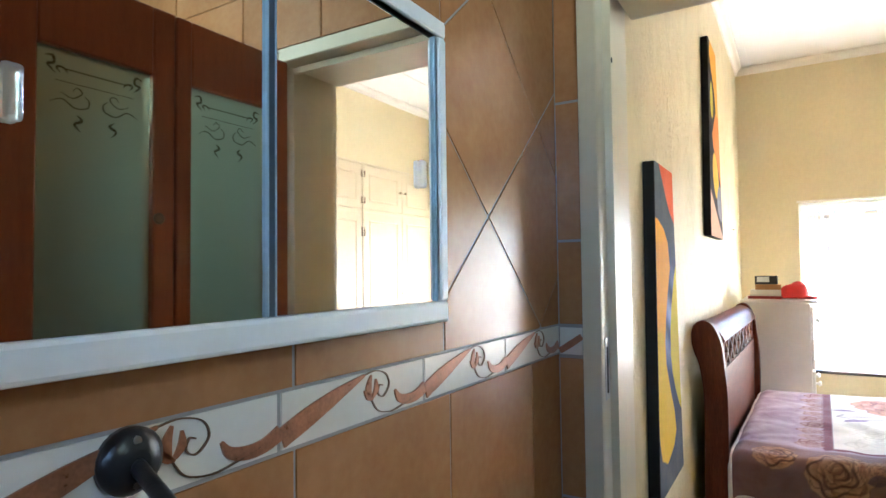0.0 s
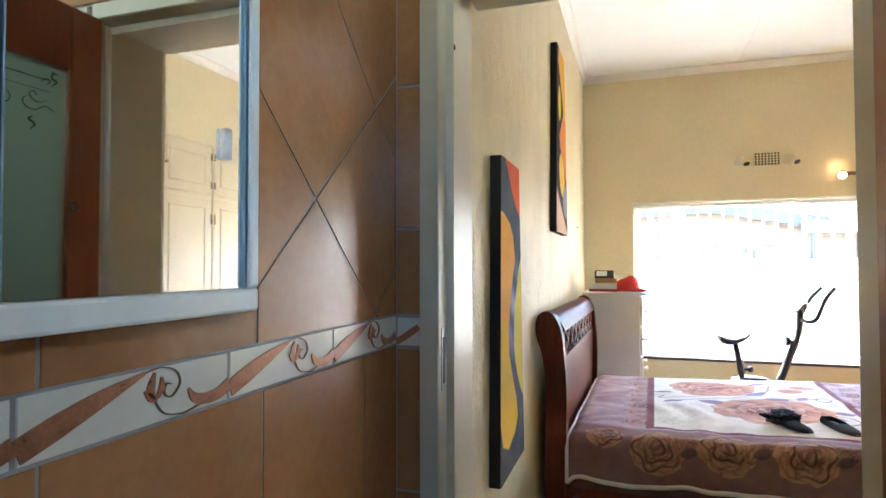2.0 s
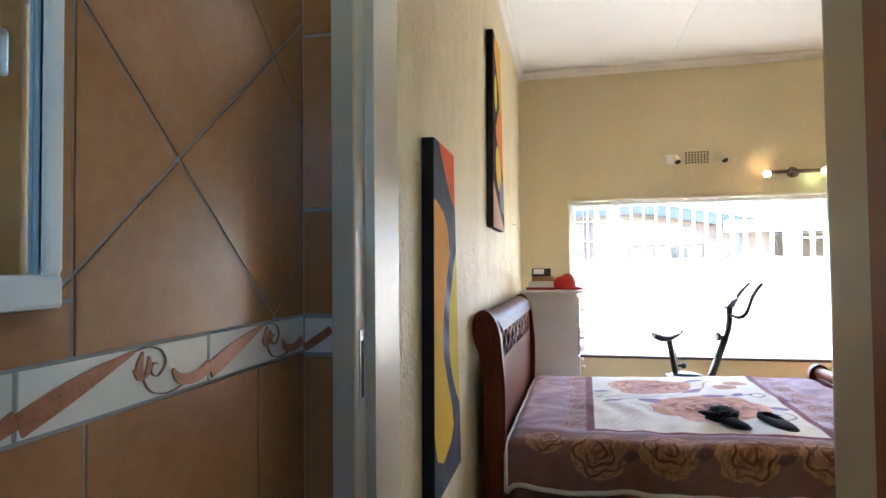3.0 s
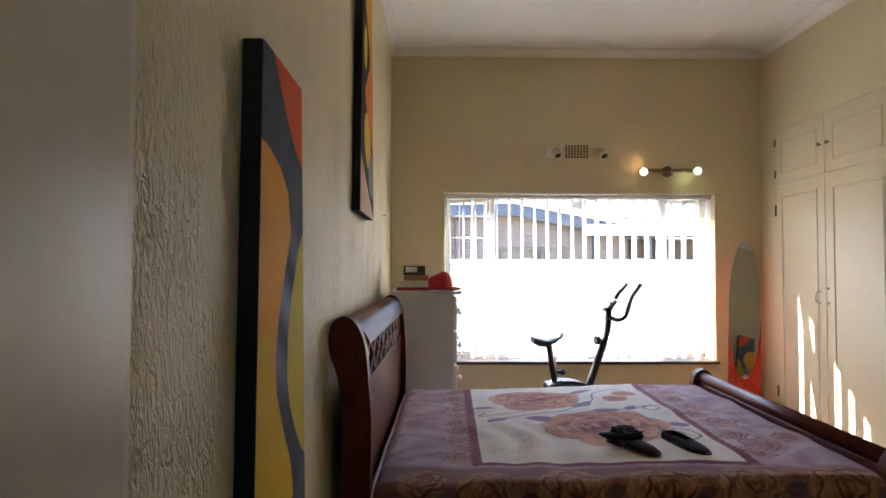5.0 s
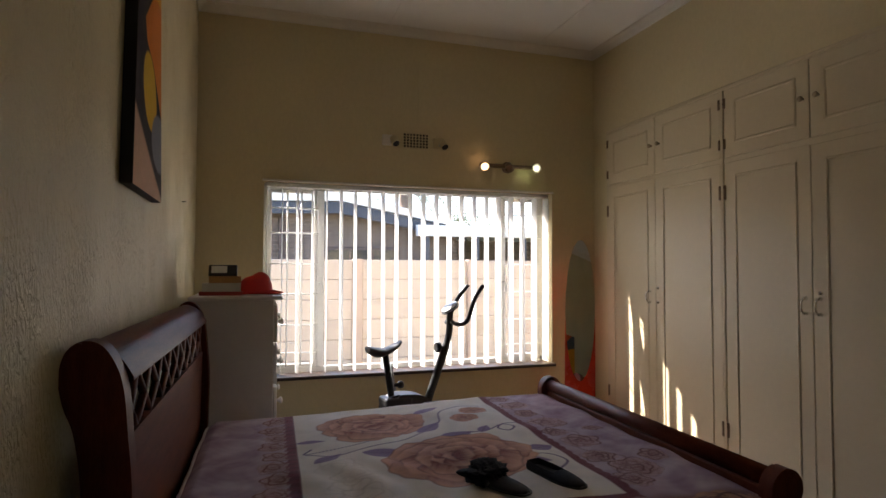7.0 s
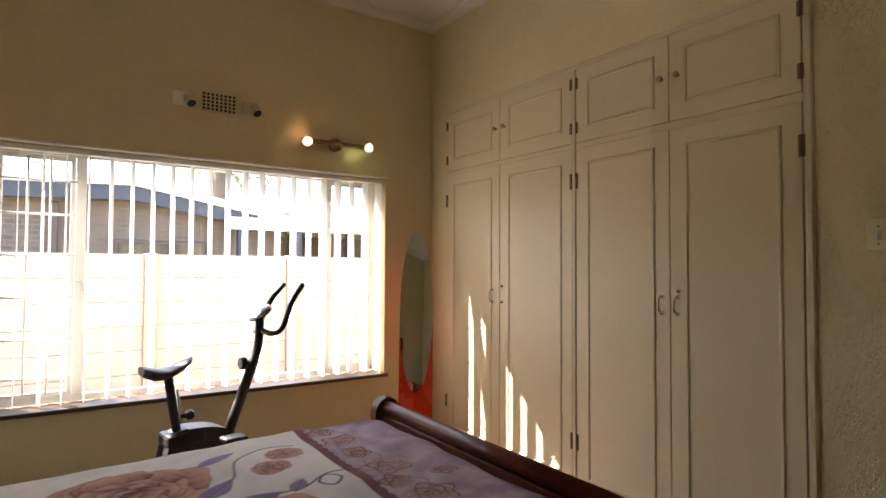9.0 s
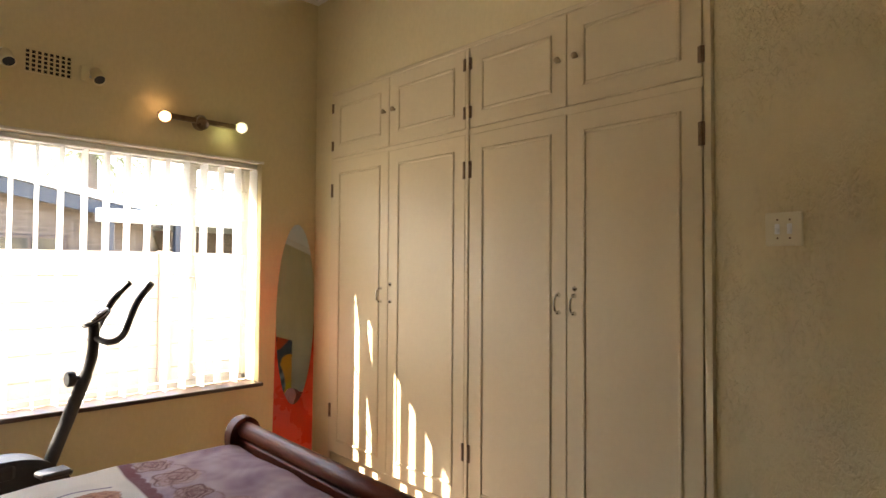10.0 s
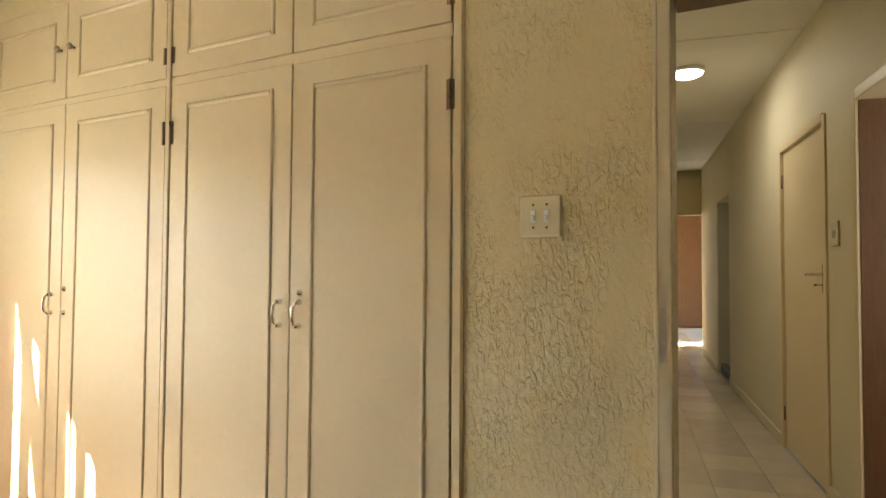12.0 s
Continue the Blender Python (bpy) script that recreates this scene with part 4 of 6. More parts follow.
def blanket():
    bl = thing("rose_blanket", (1.05, 6.36, 0.6), "plush mauve blanket with cream panel and roses spread on the bed", "blanket")
    x0, x1 = 0.195, 1.884
    nx, step = 400, 0.0044
    drop_near, drop_far = 0.175, 0.12
    yn, yf = 5.575, 7.12
    s = np.arange(-drop_near, (yf - yn) + drop_far, step)
    X, S = np.meshgrid(np.linspace(x0, x1, nx), s)
    Yflat = yn + S
    rise = np.clip((X - 0.4) / 1.2, 0, 1)
    top = 0.606 + 0.034 * rise * rise * (3 - 2 * rise)
    rr = 0.05

    def fold(d):
        """Distance past an edge to (inward shift, drop) with a rounded corner."""
        arc = rr * math.pi / 2
        ang = np.clip(d / rr, 0, math.pi / 2)
        out = rr * np.sin(ang)
        drop = rr * (1 - np.cos(ang)) + np.clip(d - arc, 0, None)
        return out, drop

    dn = np.clip(rr - S, 0, None)
    df = np.clip(S - (yf - yn - rr), 0, None)
    on, pn = fold(dn)
    of, pf = fold(df)
    Y = np.clip(Yflat, yn + rr, yf - rr) - on + of
    Z = top - pn - pf
    hang = np.clip((dn - 0.05) / 0.2, 0, 1)
    Y = Y - hang * (0.012 + 0.010 * np.sin(X * 17) + 0.006 * np.sin(X * 41 + 1))
    xr = np.clip((X - (x1 - 0.10)) / 0.10, 0, 1)
    Z = Z - 0.012 * xr ** 3 * (S > 0)
    xl = np.clip((x0 + 0.05 - X) / 0.05, 0, 1)
    Z = Z - 0.03 * xl ** 2
    wr = np.zeros_like(X)
    for k in range(9):
        a = 0.7 * k
        wr += np.sin((X * math.cos(a) + Yflat * math.sin(a)) * (11 + 4.3 * k) + k * 1.7) / (1 + 0.6 * k)
    soft = np.exp(-((X - 0.82) / 0.25) ** 2 - ((Yflat - 6.05) / 0.25) ** 2)
    Z = Z + 0.0032 * wr + soft * 0.009 * np.sin(38 * X + 9 * Yflat + 2 * np.sin(9 * Yflat))
    verts = np.stack([X, Y, Z], -1).reshape(-1, 3)
    rows = X.shape[0]
    idx = np.arange(rows * nx).reshape(rows, nx)
    quads = np.stack([idx[:-1, :-1], idx[:-1, 1:], idx[1:, 1:], idx[1:, :-1]], -1).reshape(-1, 4)
    me = bpy.data.meshes.new("cover")
    me.from_pydata(verts.tolist(), [], quads.tolist())
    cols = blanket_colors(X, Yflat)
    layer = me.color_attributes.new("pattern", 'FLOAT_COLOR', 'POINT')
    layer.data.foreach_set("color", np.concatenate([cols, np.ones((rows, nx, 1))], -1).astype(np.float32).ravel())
    me.polygons.foreach_set("use_smooth", [True] * len(me.polygons))
    me.materials.append(M["blanket"])
    ob = new("cover", me)
    sol = ob.modifiers.new("thick", 'SOLIDIFY')
    sol.thickness, sol.offset = 0.012, -1
    ob.parent = bl
    ob.matrix_parent_inverse = bl.matrix_basis.inverted()
    b = bmesh.new()
    tube(b, [tuple(verts[idx[0, i]]) for i in range(0, nx, 7)], 0.011, 6)
    part("binding", b, M["piping"], bl, "ivory satin binding")
    b = bmesh.new()
    tube(b, [tuple(verts[idx[i, 0]]) for i in range(0, rows, 5)], 0.009, 6)
    part("binding", b, M["piping"], bl, "ivory satin binding")
    # second blanket hanging lower on the near side
    b = bmesh.new()
    prev = None
    for i in range(60):
        x = 0.21 + i * (1.85 - 0.21) / 59
        wv = 0.012 * math.sin(x * 19) + 0.006 * math.sin(x * 47)
        row = [b.verts.new((x, 5.590 + wv * f, 0.425 - 0.325 * f)) for f in (0, 0.25, 0.5, 0.75, 1)]
        if prev:
            for k in range(4):
                b.faces.new((prev[k], row[k], row[k + 1], prev[k + 1])).smooth = True
        prev = row
    v = part("under_blanket", b, M["under_blanket"])
    sol = v.modifiers.new("thick", 'SOLIDIFY')
    sol.thickness, sol.offset = 0.006, 1
    tagged(v, "dark brown under-blanket hanging over the bed side", "blanket")
    for o in (bl, v):
        o.matrix_basis = BED_TURN @ o.matrix_basis


def crumpled(name, at, size, seed, label, category, yaw=0):
    b = bmesh.new()
    bmesh.ops.create_icosphere(b, subdivisions=5, radius=1.0)
    for v in b.verts:
        p = v.co.copy()
        n1 = noise.noise(p * 1.7 + Vector((seed, 0, 0)))
        n2 = noise.turbulence(p * 3.2 + Vector((0, seed, 0)), 4, False)
        ridge = abs(noise.noise(p * 4.5 + Vector((seed * 2, seed, 0))))
        k = 0.82 + 0.30 * n1 + 0.16 * n2 - 0.30 * ridge
        q = p * k
        q.z = max(q.z, -0.35) + 0.35
        v.co = Vector((q.x * size[0], q.y * size[1], q.z * size[2]))
    for f in b.faces:
        f.smooth = True
    ob = part(name, b, M["dark_cloth"])
    ob.matrix_basis = pose(*at, 0, 0, yaw)
    return tagged(ob, label, category)


def slip_on_shoe(at, yaw, label):
    """A soft slip-on shoe, toe towards local -y, open at the heel end."""
    o = thing("slip_on_shoe", at, label, "shoe", "pair of shoes")
    m = pose(*at, 0, 0, yaw)
    st = [(0.125, 0.030, 0.058), (0.115, 0.036, 0.062), (0.085, 0.041, 0.060), (0.045, 0.043, 0.056), (0.01, 0.044, 0.055), (-0.03, 0.047, 0.052), (-0.075, 0.048, 0.044), (-0.115, 0.042, 0.036), (-0.140, 0.028, 0.027), (-0.150, 0.010, 0.018)]
    b = bmesh.new()
    rows = []
    for y, w, h in st:
        op = 1.0 if y > 0.0 else 0.0
        row = []
        for i in range(15):
            f = i / 14 * 2 - 1
            if op:
                side = 1 if f > 0 else -1
                t = abs(f)
                pz = h * min(1, (1.0 - t) / 0.7) if t > 0.30 else h
                px = side * w * (1 - 0.35 * (pz / h) ** 3)
            else:
                px = w * math.sin(f * math.pi / 2)
                pz = h * math.cos(f * math.pi / 2) ** 0.8
            row.append((px, y, max(0.002, pz * 0.66)))
        rows.append(row)
    vs = [[b.verts.new(m @ Vector(p)) for p in row] for row in rows]
    for k in range(len(st) - 1):
        for i in range(14):
            if st[k][0] > 0.0 and 4 <= i <= 9:
                continue
            b.faces.new((vs[k][i], vs[k][i + 1], vs[k + 1][i + 1], vs[k + 1][i])).smooth = True
    heel = [v for i, v in enumerate(vs[0]) if i <= 4 or i >= 10]
    b.faces.new(heel)
    up = part("upper", b, M["dark_cloth"], o)
    so = up.modifiers.new("thick", 'SOLIDIFY')
    so.thickness, so.offset = 0.004, -1
    su = up.modifiers.new("round", 'SUBSURF')
    su.levels = su.render_levels = 2
    b = bmesh.new()
    out = smooth_curve([(0.0, 0.130, 0), (0.033, 0.115, 0), (0.044, 0.02, 0), (0.049, -0.07, 0), (0.032, -0.140, 0), (0.0, -0.155, 0), (-0.032, -0.140, 0), (-0.049, -0.07, 0), (-0.044, 0.02, 0), (-0.033, 0.115, 0)], 4, True)
    prism(b, [(q.x, q.y) for q in out], lambda u, v: (u, v, 0.0), (0, 0, 0.006))
    b.transform(m)
    part("sole", b, M["vinyl"], o)
    o.matrix_basis = Matrix.Translation(at) @ Matrix.Scale(0.86, 4)
    return o


def clothes():
    slip_on_shoe((1.30, 5.885, 0.641), 14, "soft black slip-on shoe lying on the blanket")
    slip_on_shoe((1.10, 5.89, 0.637), 26, "soft black shoe under crumpled black cloth on the blanket")
    crumpled("crumpled_cloth", (1.085, 5.935, 0.640), (0.11, 0.085, 0.044), 3.1, "crumpled dark cloth stuffed over a shoe", "clothing", 35)


def interp(v, table):
    """Linear look-up through pairs (v, value) given by falling v."""
    t = sorted(table)
    return np.interp(v, [a for a, _ in t], [c for _, c in t])


def tall_art(U, V):
    grey, light, red, amber, yellow = (np.array(c) for c in ((0.075, 0.083, 0.10), (0.34, 0.38, 0.45), (0.74, 0.11, 0.022), (0.84, 0.37, 0.025), (0.62, 0.46, 0.03)))
    ar = interp(V, ((0.83, 0.0), (0.825, 0.15), (0.80, 0.42), (0.76, 0.60), (0.68, 0.68), (0.60, 0.52), (0.52, 0.40), (0.45, 0.34), (0.38, 0.36), (0.30, 0.50), (0.22, 0.66), (0.15, 0.72), (0.11, 0.60), (0.085, 0.36), (0.075, 0.2)))
    al = interp(V, ((0.85, -0.1), (0.30, -0.1), (0.16, 0.03), (0.11, 0.10), (0.085, 0.28), (0.075, 0.35)))
    yl = interp(V, ((0.72, 1.1), (0.65, 0.86), (0.55, 0.66), (0.48, 0.58), (0.40, 0.56), (0.34, 0.62), (0.28, 0.74), (0.22, 0.90), (0.17, 1.1)))
    rl = interp(V, ((1.0, 0.22), (0.95, 0.40), (0.90, 0.58), (0.86, 0.76), (0.82, 1.05)))
    col = np.zeros((*U.shape, 3)) + grey
    hi = np.clip(1 - np.abs(V - 0.52) / 0.20, 0, 1) * (0.55 + 0.45 * np.sin(40 * V + 9 * U))
    col += np.clip(hi, 0, 1)[..., None] * (light - grey)

    def over(m, c):
        m = np.clip(m, 0, 1)[..., None]
        col[:] = col * (1 - m) + c * m
    over((U - rl) / 0.02, red)
    over(np.minimum((ar - U), (U - al)) / 0.02 * (V < 0.835) * (V > 0.07), amber)
    over(((ar - U) / 0.02) * (U > al) * (V > 0.07) * np.clip((0.50 - V) / 0.25, 0, 1), np.array((0.76, 0.46, 0.012)))
    over((U - yl) / 0.02 * (V > 0.15) * (V < 0.72), yellow)
    return col


def upper_art(U, V):
    dark, orange, deep, yellow, amber, grey, pink = (np.array(c) for c in ((0.03, 0.022, 0.03), (0.72, 0.34, 0.03), (0.66, 0.20, 0.03), (0.62, 0.50, 0.05), (0.70, 0.42, 0.03), (0.20, 0.21, 0.25), (0.62, 0.38, 0.26)))
    col = np.zeros((*U.shape, 3)) + dark

    def over(m, c):
        m = np.clip(m, 0, 1)[..., None]
        col[:] = col * (1 - m) + c * m
    ob = interp(V, ((1.0, 0.20), (0.92, 0.14), (0.84, 0.38), (0.74, 0.66), (0.67, 0.72), (0.60, 0.48), (0.52, 0.26), (0.46, 0.34), (0.42, 0.62), (0.34, 0.84), (0.24, 1.1)))
    over((U - ob) / 0.03 * (V > 0.24), orange)
    over((U - ob) / 0.03 * (V > 0.24) * np.clip((0.66 - V) / 0.04, 0, 1), deep)
    over((1 - np.hypot((U - 0.30) / 0.15, (V - 0.70) / 0.10)) / 0.12, yellow)
    over((1 - np.hypot((U - 0.50 - 0.5 * (0.33 - V)) / 0.27, (V - 0.32) / 0.12)) / 0.08, amber)
    over((1 - np.hypot((U - 0.90) / 0.34, (V - 0.19) / 0.10)) / 0.10, grey)
    over((0.24 - 0.22 * U - V) / 0.02, pink)
    return col


def canvas(name, low, high, z0, z1, art, label):
    """Hand-made stretched canvas, a little wider at the bottom: low and high give its sides at the bottom and the top."""
    th = 0.038

    def at(u, v):
        a, c = low[0] + v * (high[0] - low[0]), low[1] + v * (high[1] - low[1])
        return a + u * (c - a)
    p = thing(name, (0.02, at(0.5, 0), z0), label, "painting")
    b = bmesh.new()
    prism(b, [(at(0, 0), z0), (at(1, 0), z0), (at(1, 1), z1), (at(0, 1), z1)], lambda u, v: (0.002, u, v), (th - 0.002, 0, 0))
    bmesh.ops.bevel(b, geom=list(b.edges), offset=0.002, segments=1, affect='EDGES')
    part("stretcher", b, M["canvas_edge"], p, "black painted canvas edges")
    nu, nv = 110, 300
    U, V = np.meshgrid(np.linspace(0, 1, nu), np.linspace(0, 1, nv))
    pts = np.stack([np.full_like(U, th + 0.0008), at(U, V), z0 + V * (z1 - z0)], -1).reshape(-1, 3)
    idx = np.arange(nu * nv).reshape(nv, nu)
    quads = np.stack([idx[:-1, :-1], idx[:-1, 1:], idx[1:, 1:], idx[1:, :-1]], -1).reshape(-1, 4)
    me = bpy.data.meshes.new("painted_face")
    me.from_pydata(pts.tolist(), [], quads.tolist())
    layer = me.color_attributes.new("pattern", 'FLOAT_COLOR', 'POINT')
    layer.data.foreach_set("color", np.concatenate([np.clip(art(U, V), 0, 1), np.ones((nv, nu, 1))], -1).astype(np.float32).ravel())
    me.materials.append(M["acrylic_art"])
    f = new("painted_face", me)
    f.parent = p
    f.matrix_parent_inverse = p.matrix_basis.inverted()
    return p


def paintings():
    canvas("tall_painting", (4.648, 5.06), (4.677, 4.98), 0.672, 1.722, tall_art, "tall abstract painting in orange, grey and yellow on a deep canvas")
    canvas("upper_painting", (6.075, 6.62), (6.15, 6.50), 1.552, 2.625, upper_art, "abstract painting in orange, yellow and black on a deep canvas")
    b = bmesh.new()
    tube(b, [(0.0, 7.62, 1.665), (0.022, 7.62, 1.668)], 0.0025, 6)
    ob = part("wall_nail", b, M["black_metal"])
    tagged(ob, "small dark nail in the plaster wall", "nail")


def chest():
    c = thing("chest_of_drawers", (0.25, 7.60, 0), "white painted chest of drawers against the wall", "chest")
    y0, y1, xf, zt = 7.30, 8.0, 0.475, 1.146
    boxes("body", M["white_paint"], c, (0.085, y0, 0.06, xf, y1, zt), bevel=0.004)
    boxes("top", M["white_paint"], c, (0.07, y0 - 0.025, zt, xf + 0.045, y1 + 0.025, zt + 0.018), bevel=0.006, seg=2)
    boxes("plinth", M["white_paint"], c, (0.10, y0 + 0.02, 0.0, xf - 0.02, y1 - 0.02, 0.06))
    for k in range(5):
        z0 = 0.08 + k * 0.211
        d = boxes("drawer", M["white_paint"], c, (xf + 0.001, y0 + 0.025, z0, xf + 0.02, y1 - 0.025, z0 + 0.196), bevel=0.005, seg=2)
        for y in (y0 + 0.17, y1 - 0.17):
            b = bmesh.new()
            lathe(b, [(0.010, 0), (0.008, 0.012), (0.017, 0.022), (0.018, 0.028), (0.012, 0.034), (0.002, 0.036)], Matrix.Translation((xf + 0.02, y, z0 + 0.098)) @ pose(0, 0, 0, 0, 90, 0), 14)
            part("knob", b, M["white_paint"], d)


def book(x, y, z, w, l, h, mat, yaw, label):
    o = thing("book", (x, y, z), label, "book", "books on the chest")
    b = bmesh.new()
    m = pose(x, y, z, 0, 0, yaw)
    t = 0.003
    box(b, -w / 2, -l / 2, 0, w / 2, l / 2, t)
    box(b, -w / 2, -l / 2, h - t, w / 2, l / 2, h)
    box(b, -w / 2, -l / 2, t, -w / 2 + t, l / 2, h - t)
    b.transform(m)
    part("cover", b, M[mat], o)
    b = bmesh.new()
    box(b, -w / 2 + t, -l / 2 + 0.004, t, w / 2 - 0.005, l / 2 - 0.004, h - t)
    b.transform(m)
    part("pages", b, M["paper"], o)


def chest_items():
    z = 1.164
    book(0.226, 7.52, z, 0.18, 0.215, 0.020, "book_red", 82, "thin red book at the bottom of the pile")
    book(0.222, 7.52, z + 0.020, 0.16, 0.19, 0.044, "book_white", 86, "thick pale book in the pile")
    book(0.228, 7.51, z + 0.064, 0.12, 0.158, 0.036, "book_tan", 95, "small tan book on top of the pile")
    d = thing("travel_clock", (0.22, 7.50, z + 0.100), "small dark travel clock with a pale screen on the books", "clock")
    b = bmesh.new()
    box(b, -0.072, -0.012, 0, 0.072, 0.012, 0.066, bevel=0.006, seg=2)
    b.transform(pose(0.22, 7.50, z + 0.100, -32, 0, 0))
    part("case", b, M["dark_plastic"], d)
    b = bmesh.new()
    box(b, -0.058, -0.0145, 0.012, 0.020, -0.0122, 0.054)
    b.transform(pose(0.22, 7.50, z + 0.100, -32, 0, 0))
    part("screen", b, M["lcd"], d)
    cap = thing("red_cap", (0.40, 7.50, z), "bright red baseball cap on the chest", "cap")
    b = bmesh.new()
    rings = []
    for r in range(11):
        f = r / 10
        ring = []
        for k in range(28):
            a = 2 * math.pi * k / 28
            rad = math.cos(f * math.pi / 2 * 0.98) ** 0.55
            seam = 1 - 0.02 * abs(math.cos(3 * a))
            ring.append(b.verts.new((0.385 + 0.090 * rad * seam * math.cos(a), 7.50 + 0.098 * rad * seam * math.sin(a), z + 0.006 + 0.104 * math.sin(f * math.pi / 2) * (1 - 0.12 * math.cos(a) * -1))))
        rings.append(ring)
    for a, c in zip(rings, rings[1:]):
        for k in range(28):
            b.faces.new((a[k], a[(k + 1) % 28], c[(k + 1) % 28], c[k])).smooth = True
    b.faces.new(rings[-1])
    b.faces.new(list(reversed(rings[0])))
    part("crown", b, M["red_cloth"], cap)
    b = bmesh.new()
    lo, hi = [], []
    for k in range(15):
        a = radians(-70 + 10 * k)
        ix, iy = 0.385 + 0.084 * math.cos(a), 7.50 + 0.09 * math.sin(a)
        ext = 0.062 * math.cos(a * 1.25) if abs(a) < 1.25 else 0
        ox, oy = ix + max(ext, 0.001), iy
        sag = 0.018 - 0.02 * (math.sin(a) ** 2)
        lo.append((b.verts.new((ix, iy, z + 0.026)), b.verts.new((ox, oy, z + 0.006 + sag * 0.5))))
    for p, q in zip(lo, lo[1:]):
        b.faces.new((p[0], p[1], q[1], q[0])).smooth = True
    brim = part("peak", b, M["red_cloth"], cap)
    sol = brim.modifiers.new("thick", 'SOLIDIFY')
    sol.thickness = 0.009
    b = bmesh.new()
    lathe(b, [(0.008, 0), (0.007, 0.004), (0.002, 0.006)], Matrix.Translation((0.385, 7.50, z + 0.108)), 10)
    part("button", b, M["red_cloth"], cap)


BIKE = (1.432, 7.885)


def exercise_bike():
    x0, y = BIKE
    k = thing("exercise_bike", (x0, y, 0), "black upright exercise bike before the window", "exercise bike")

    def tb(name, pts, r, mat, lab="", n=6, seg=10, parent=None):
        b = bmesh.new()
        tube(b, smooth_curve(pts, n) if len(pts) > 2 else pts, r, seg)
        return part(name, b, M[mat], parent or k, lab)
    b = bmesh.new()
    prism(b, [(p.x, p.y) for p in smooth_curve([(x0 - 0.27, 0.14, 0), (x0 - 0.29, 0.36, 0), (x0 - 0.25, 0.49, 0), (x0 - 0.13, 0.51, 0), (x0 + 0.0, 0.48, 0), (x0 + 0.10, 0.38, 0), (x0 + 0.16, 0.24, 0), (x0 + 0.12, 0.10, 0), (x0 - 0.14, 0.09, 0)], 5, True)], lambda u, v: (u, y - 0.065, v), (0, 0.13, 0))
    bmesh.ops.bevel(b, geom=[e for e in b.edges if abs(e.verts[0].co.y - e.verts[1].co.y) < 1e-6], offset=0.02, segments=2, affect='EDGES')
    part("flywheel_housing", b, M["dark_plastic"], k, "black flywheel housing")
    boxes("pedal_strap", M["vinyl"], k, (x0 - 0.06, y - 0.20, 0.44, x0 + 0.05, y - 0.11, 0.465), bevel=0.008)
    boxes("top_cover", M["dark_plastic"], k, (x0 - 0.285, y - 0.072, 0.435, x0 - 0.10, y + 0.072, 0.495), bevel=0.016, seg=2)
    tb("seat_post", [(x0 - 0.215, y, 0.46), (x0 - 0.268, y, 0.785)], 0.021, "dark_plastic")
    tb("seat_scale", [(x0 - 0.196, y, 0.53), (x0 - 0.224, y, 0.70)], 0.007, "silver_plastic")
    b = bmesh.new()
    n = 14
    rings = []
    for i in range(n + 1):
        f = i / n
        xx = x0 - 0.385 + 0.225 * f
        half = 0.088 * (1 - f) ** 0.6 * (0.35 + 0.65 * min(1, f * 6 + 0.25)) + 0.024 * f
        hgt = 0.046 * (1 - 0.55 * f) * (0.6 + 0.4 * min(1, f * 5))
        zc = 0.806 - 0.034 * math.sin(math.pi * f) + 0.030 * f
        rings.append([b.verts.new((xx, y + half * math.cos(a), zc + hgt * math.sin(a) * (0.55 if math.sin(a) > 0 else 1.0))) for a in (2 * math.pi * j / 16 for j in range(16))])
    for a, c in zip(rings, rings[1:]):
        for j in range(16):
            b.faces.new((a[j], a[(j + 1) % 16], c[(j + 1) % 16], c[j])).smooth = True
    b.faces.new(rings[0])
    b.faces.new(rings[-1])
    part("saddle", b, M["vinyl"], k, "black padded saddle")
    for nm, p, kr in (("seat_knob", (x0 - 0.205, y, 0.565), 0.7), ("resistance_knob", (x0 + 0.155, y, 0.785), 1.0)):
        b = bmesh.new()
        lathe(b, [(0.012, 0), (0.012, 0.03), (0.033 * kr, 0.034), (0.034 * kr, 0.056), (0.027 * kr, 0.062)], Matrix.Translation(p) @ pose(0, 0, 0, 0, 90 if nm == "seat_knob" else -90, 0), 14)
        part(nm, b, M["dark_plastic"], k)
    tb("handlebar_post", [(x0 + 0.02, y, 0.40), (x0 + 0.10, y, 0.61), (x0 + 0.168, y, 0.79), (x0 + 0.196, y, 0.89), (x0 + 0.20, y, 1.03)], [0.027] * 13 + [0.023] * 12, "dark_plastic")
    b = bmesh.new()
    tilt = pose(x0 + 0.20, y, 1.045, 0, -34, 0)
    lathe(b, [(0.002, -0.026), (0.030, -0.024), (0.052, -0.012), (0.062, 0.0), (0.058, 0.010), (0.046, 0.016), (0.002, 0.018)], tilt, 26)
    con = part("console", b, M["silver_plastic"], k, "round silver console")
    b = bmesh.new()
    box(b, -0.03, -0.032, 0.0165, 0.026, 0.032, 0.0195, bevel=0.001)
    b.transform(tilt)
    part("screen", b, M["lcd"], con)
    for z in (-0.012, 0.004):
        b = bmesh.new()
        tube(b, [tilt @ Vector((0.0615 * math.cos(a), 0.0615 * math.sin(a), z * (0.8 if z < 0 else 1))) for a in np.linspace(0, 2 * math.pi, 25)], 0.003 if z > 0 else 0.004, 6, False)
        part("band", b, M["dark_plastic"], con, "dark band round the console")
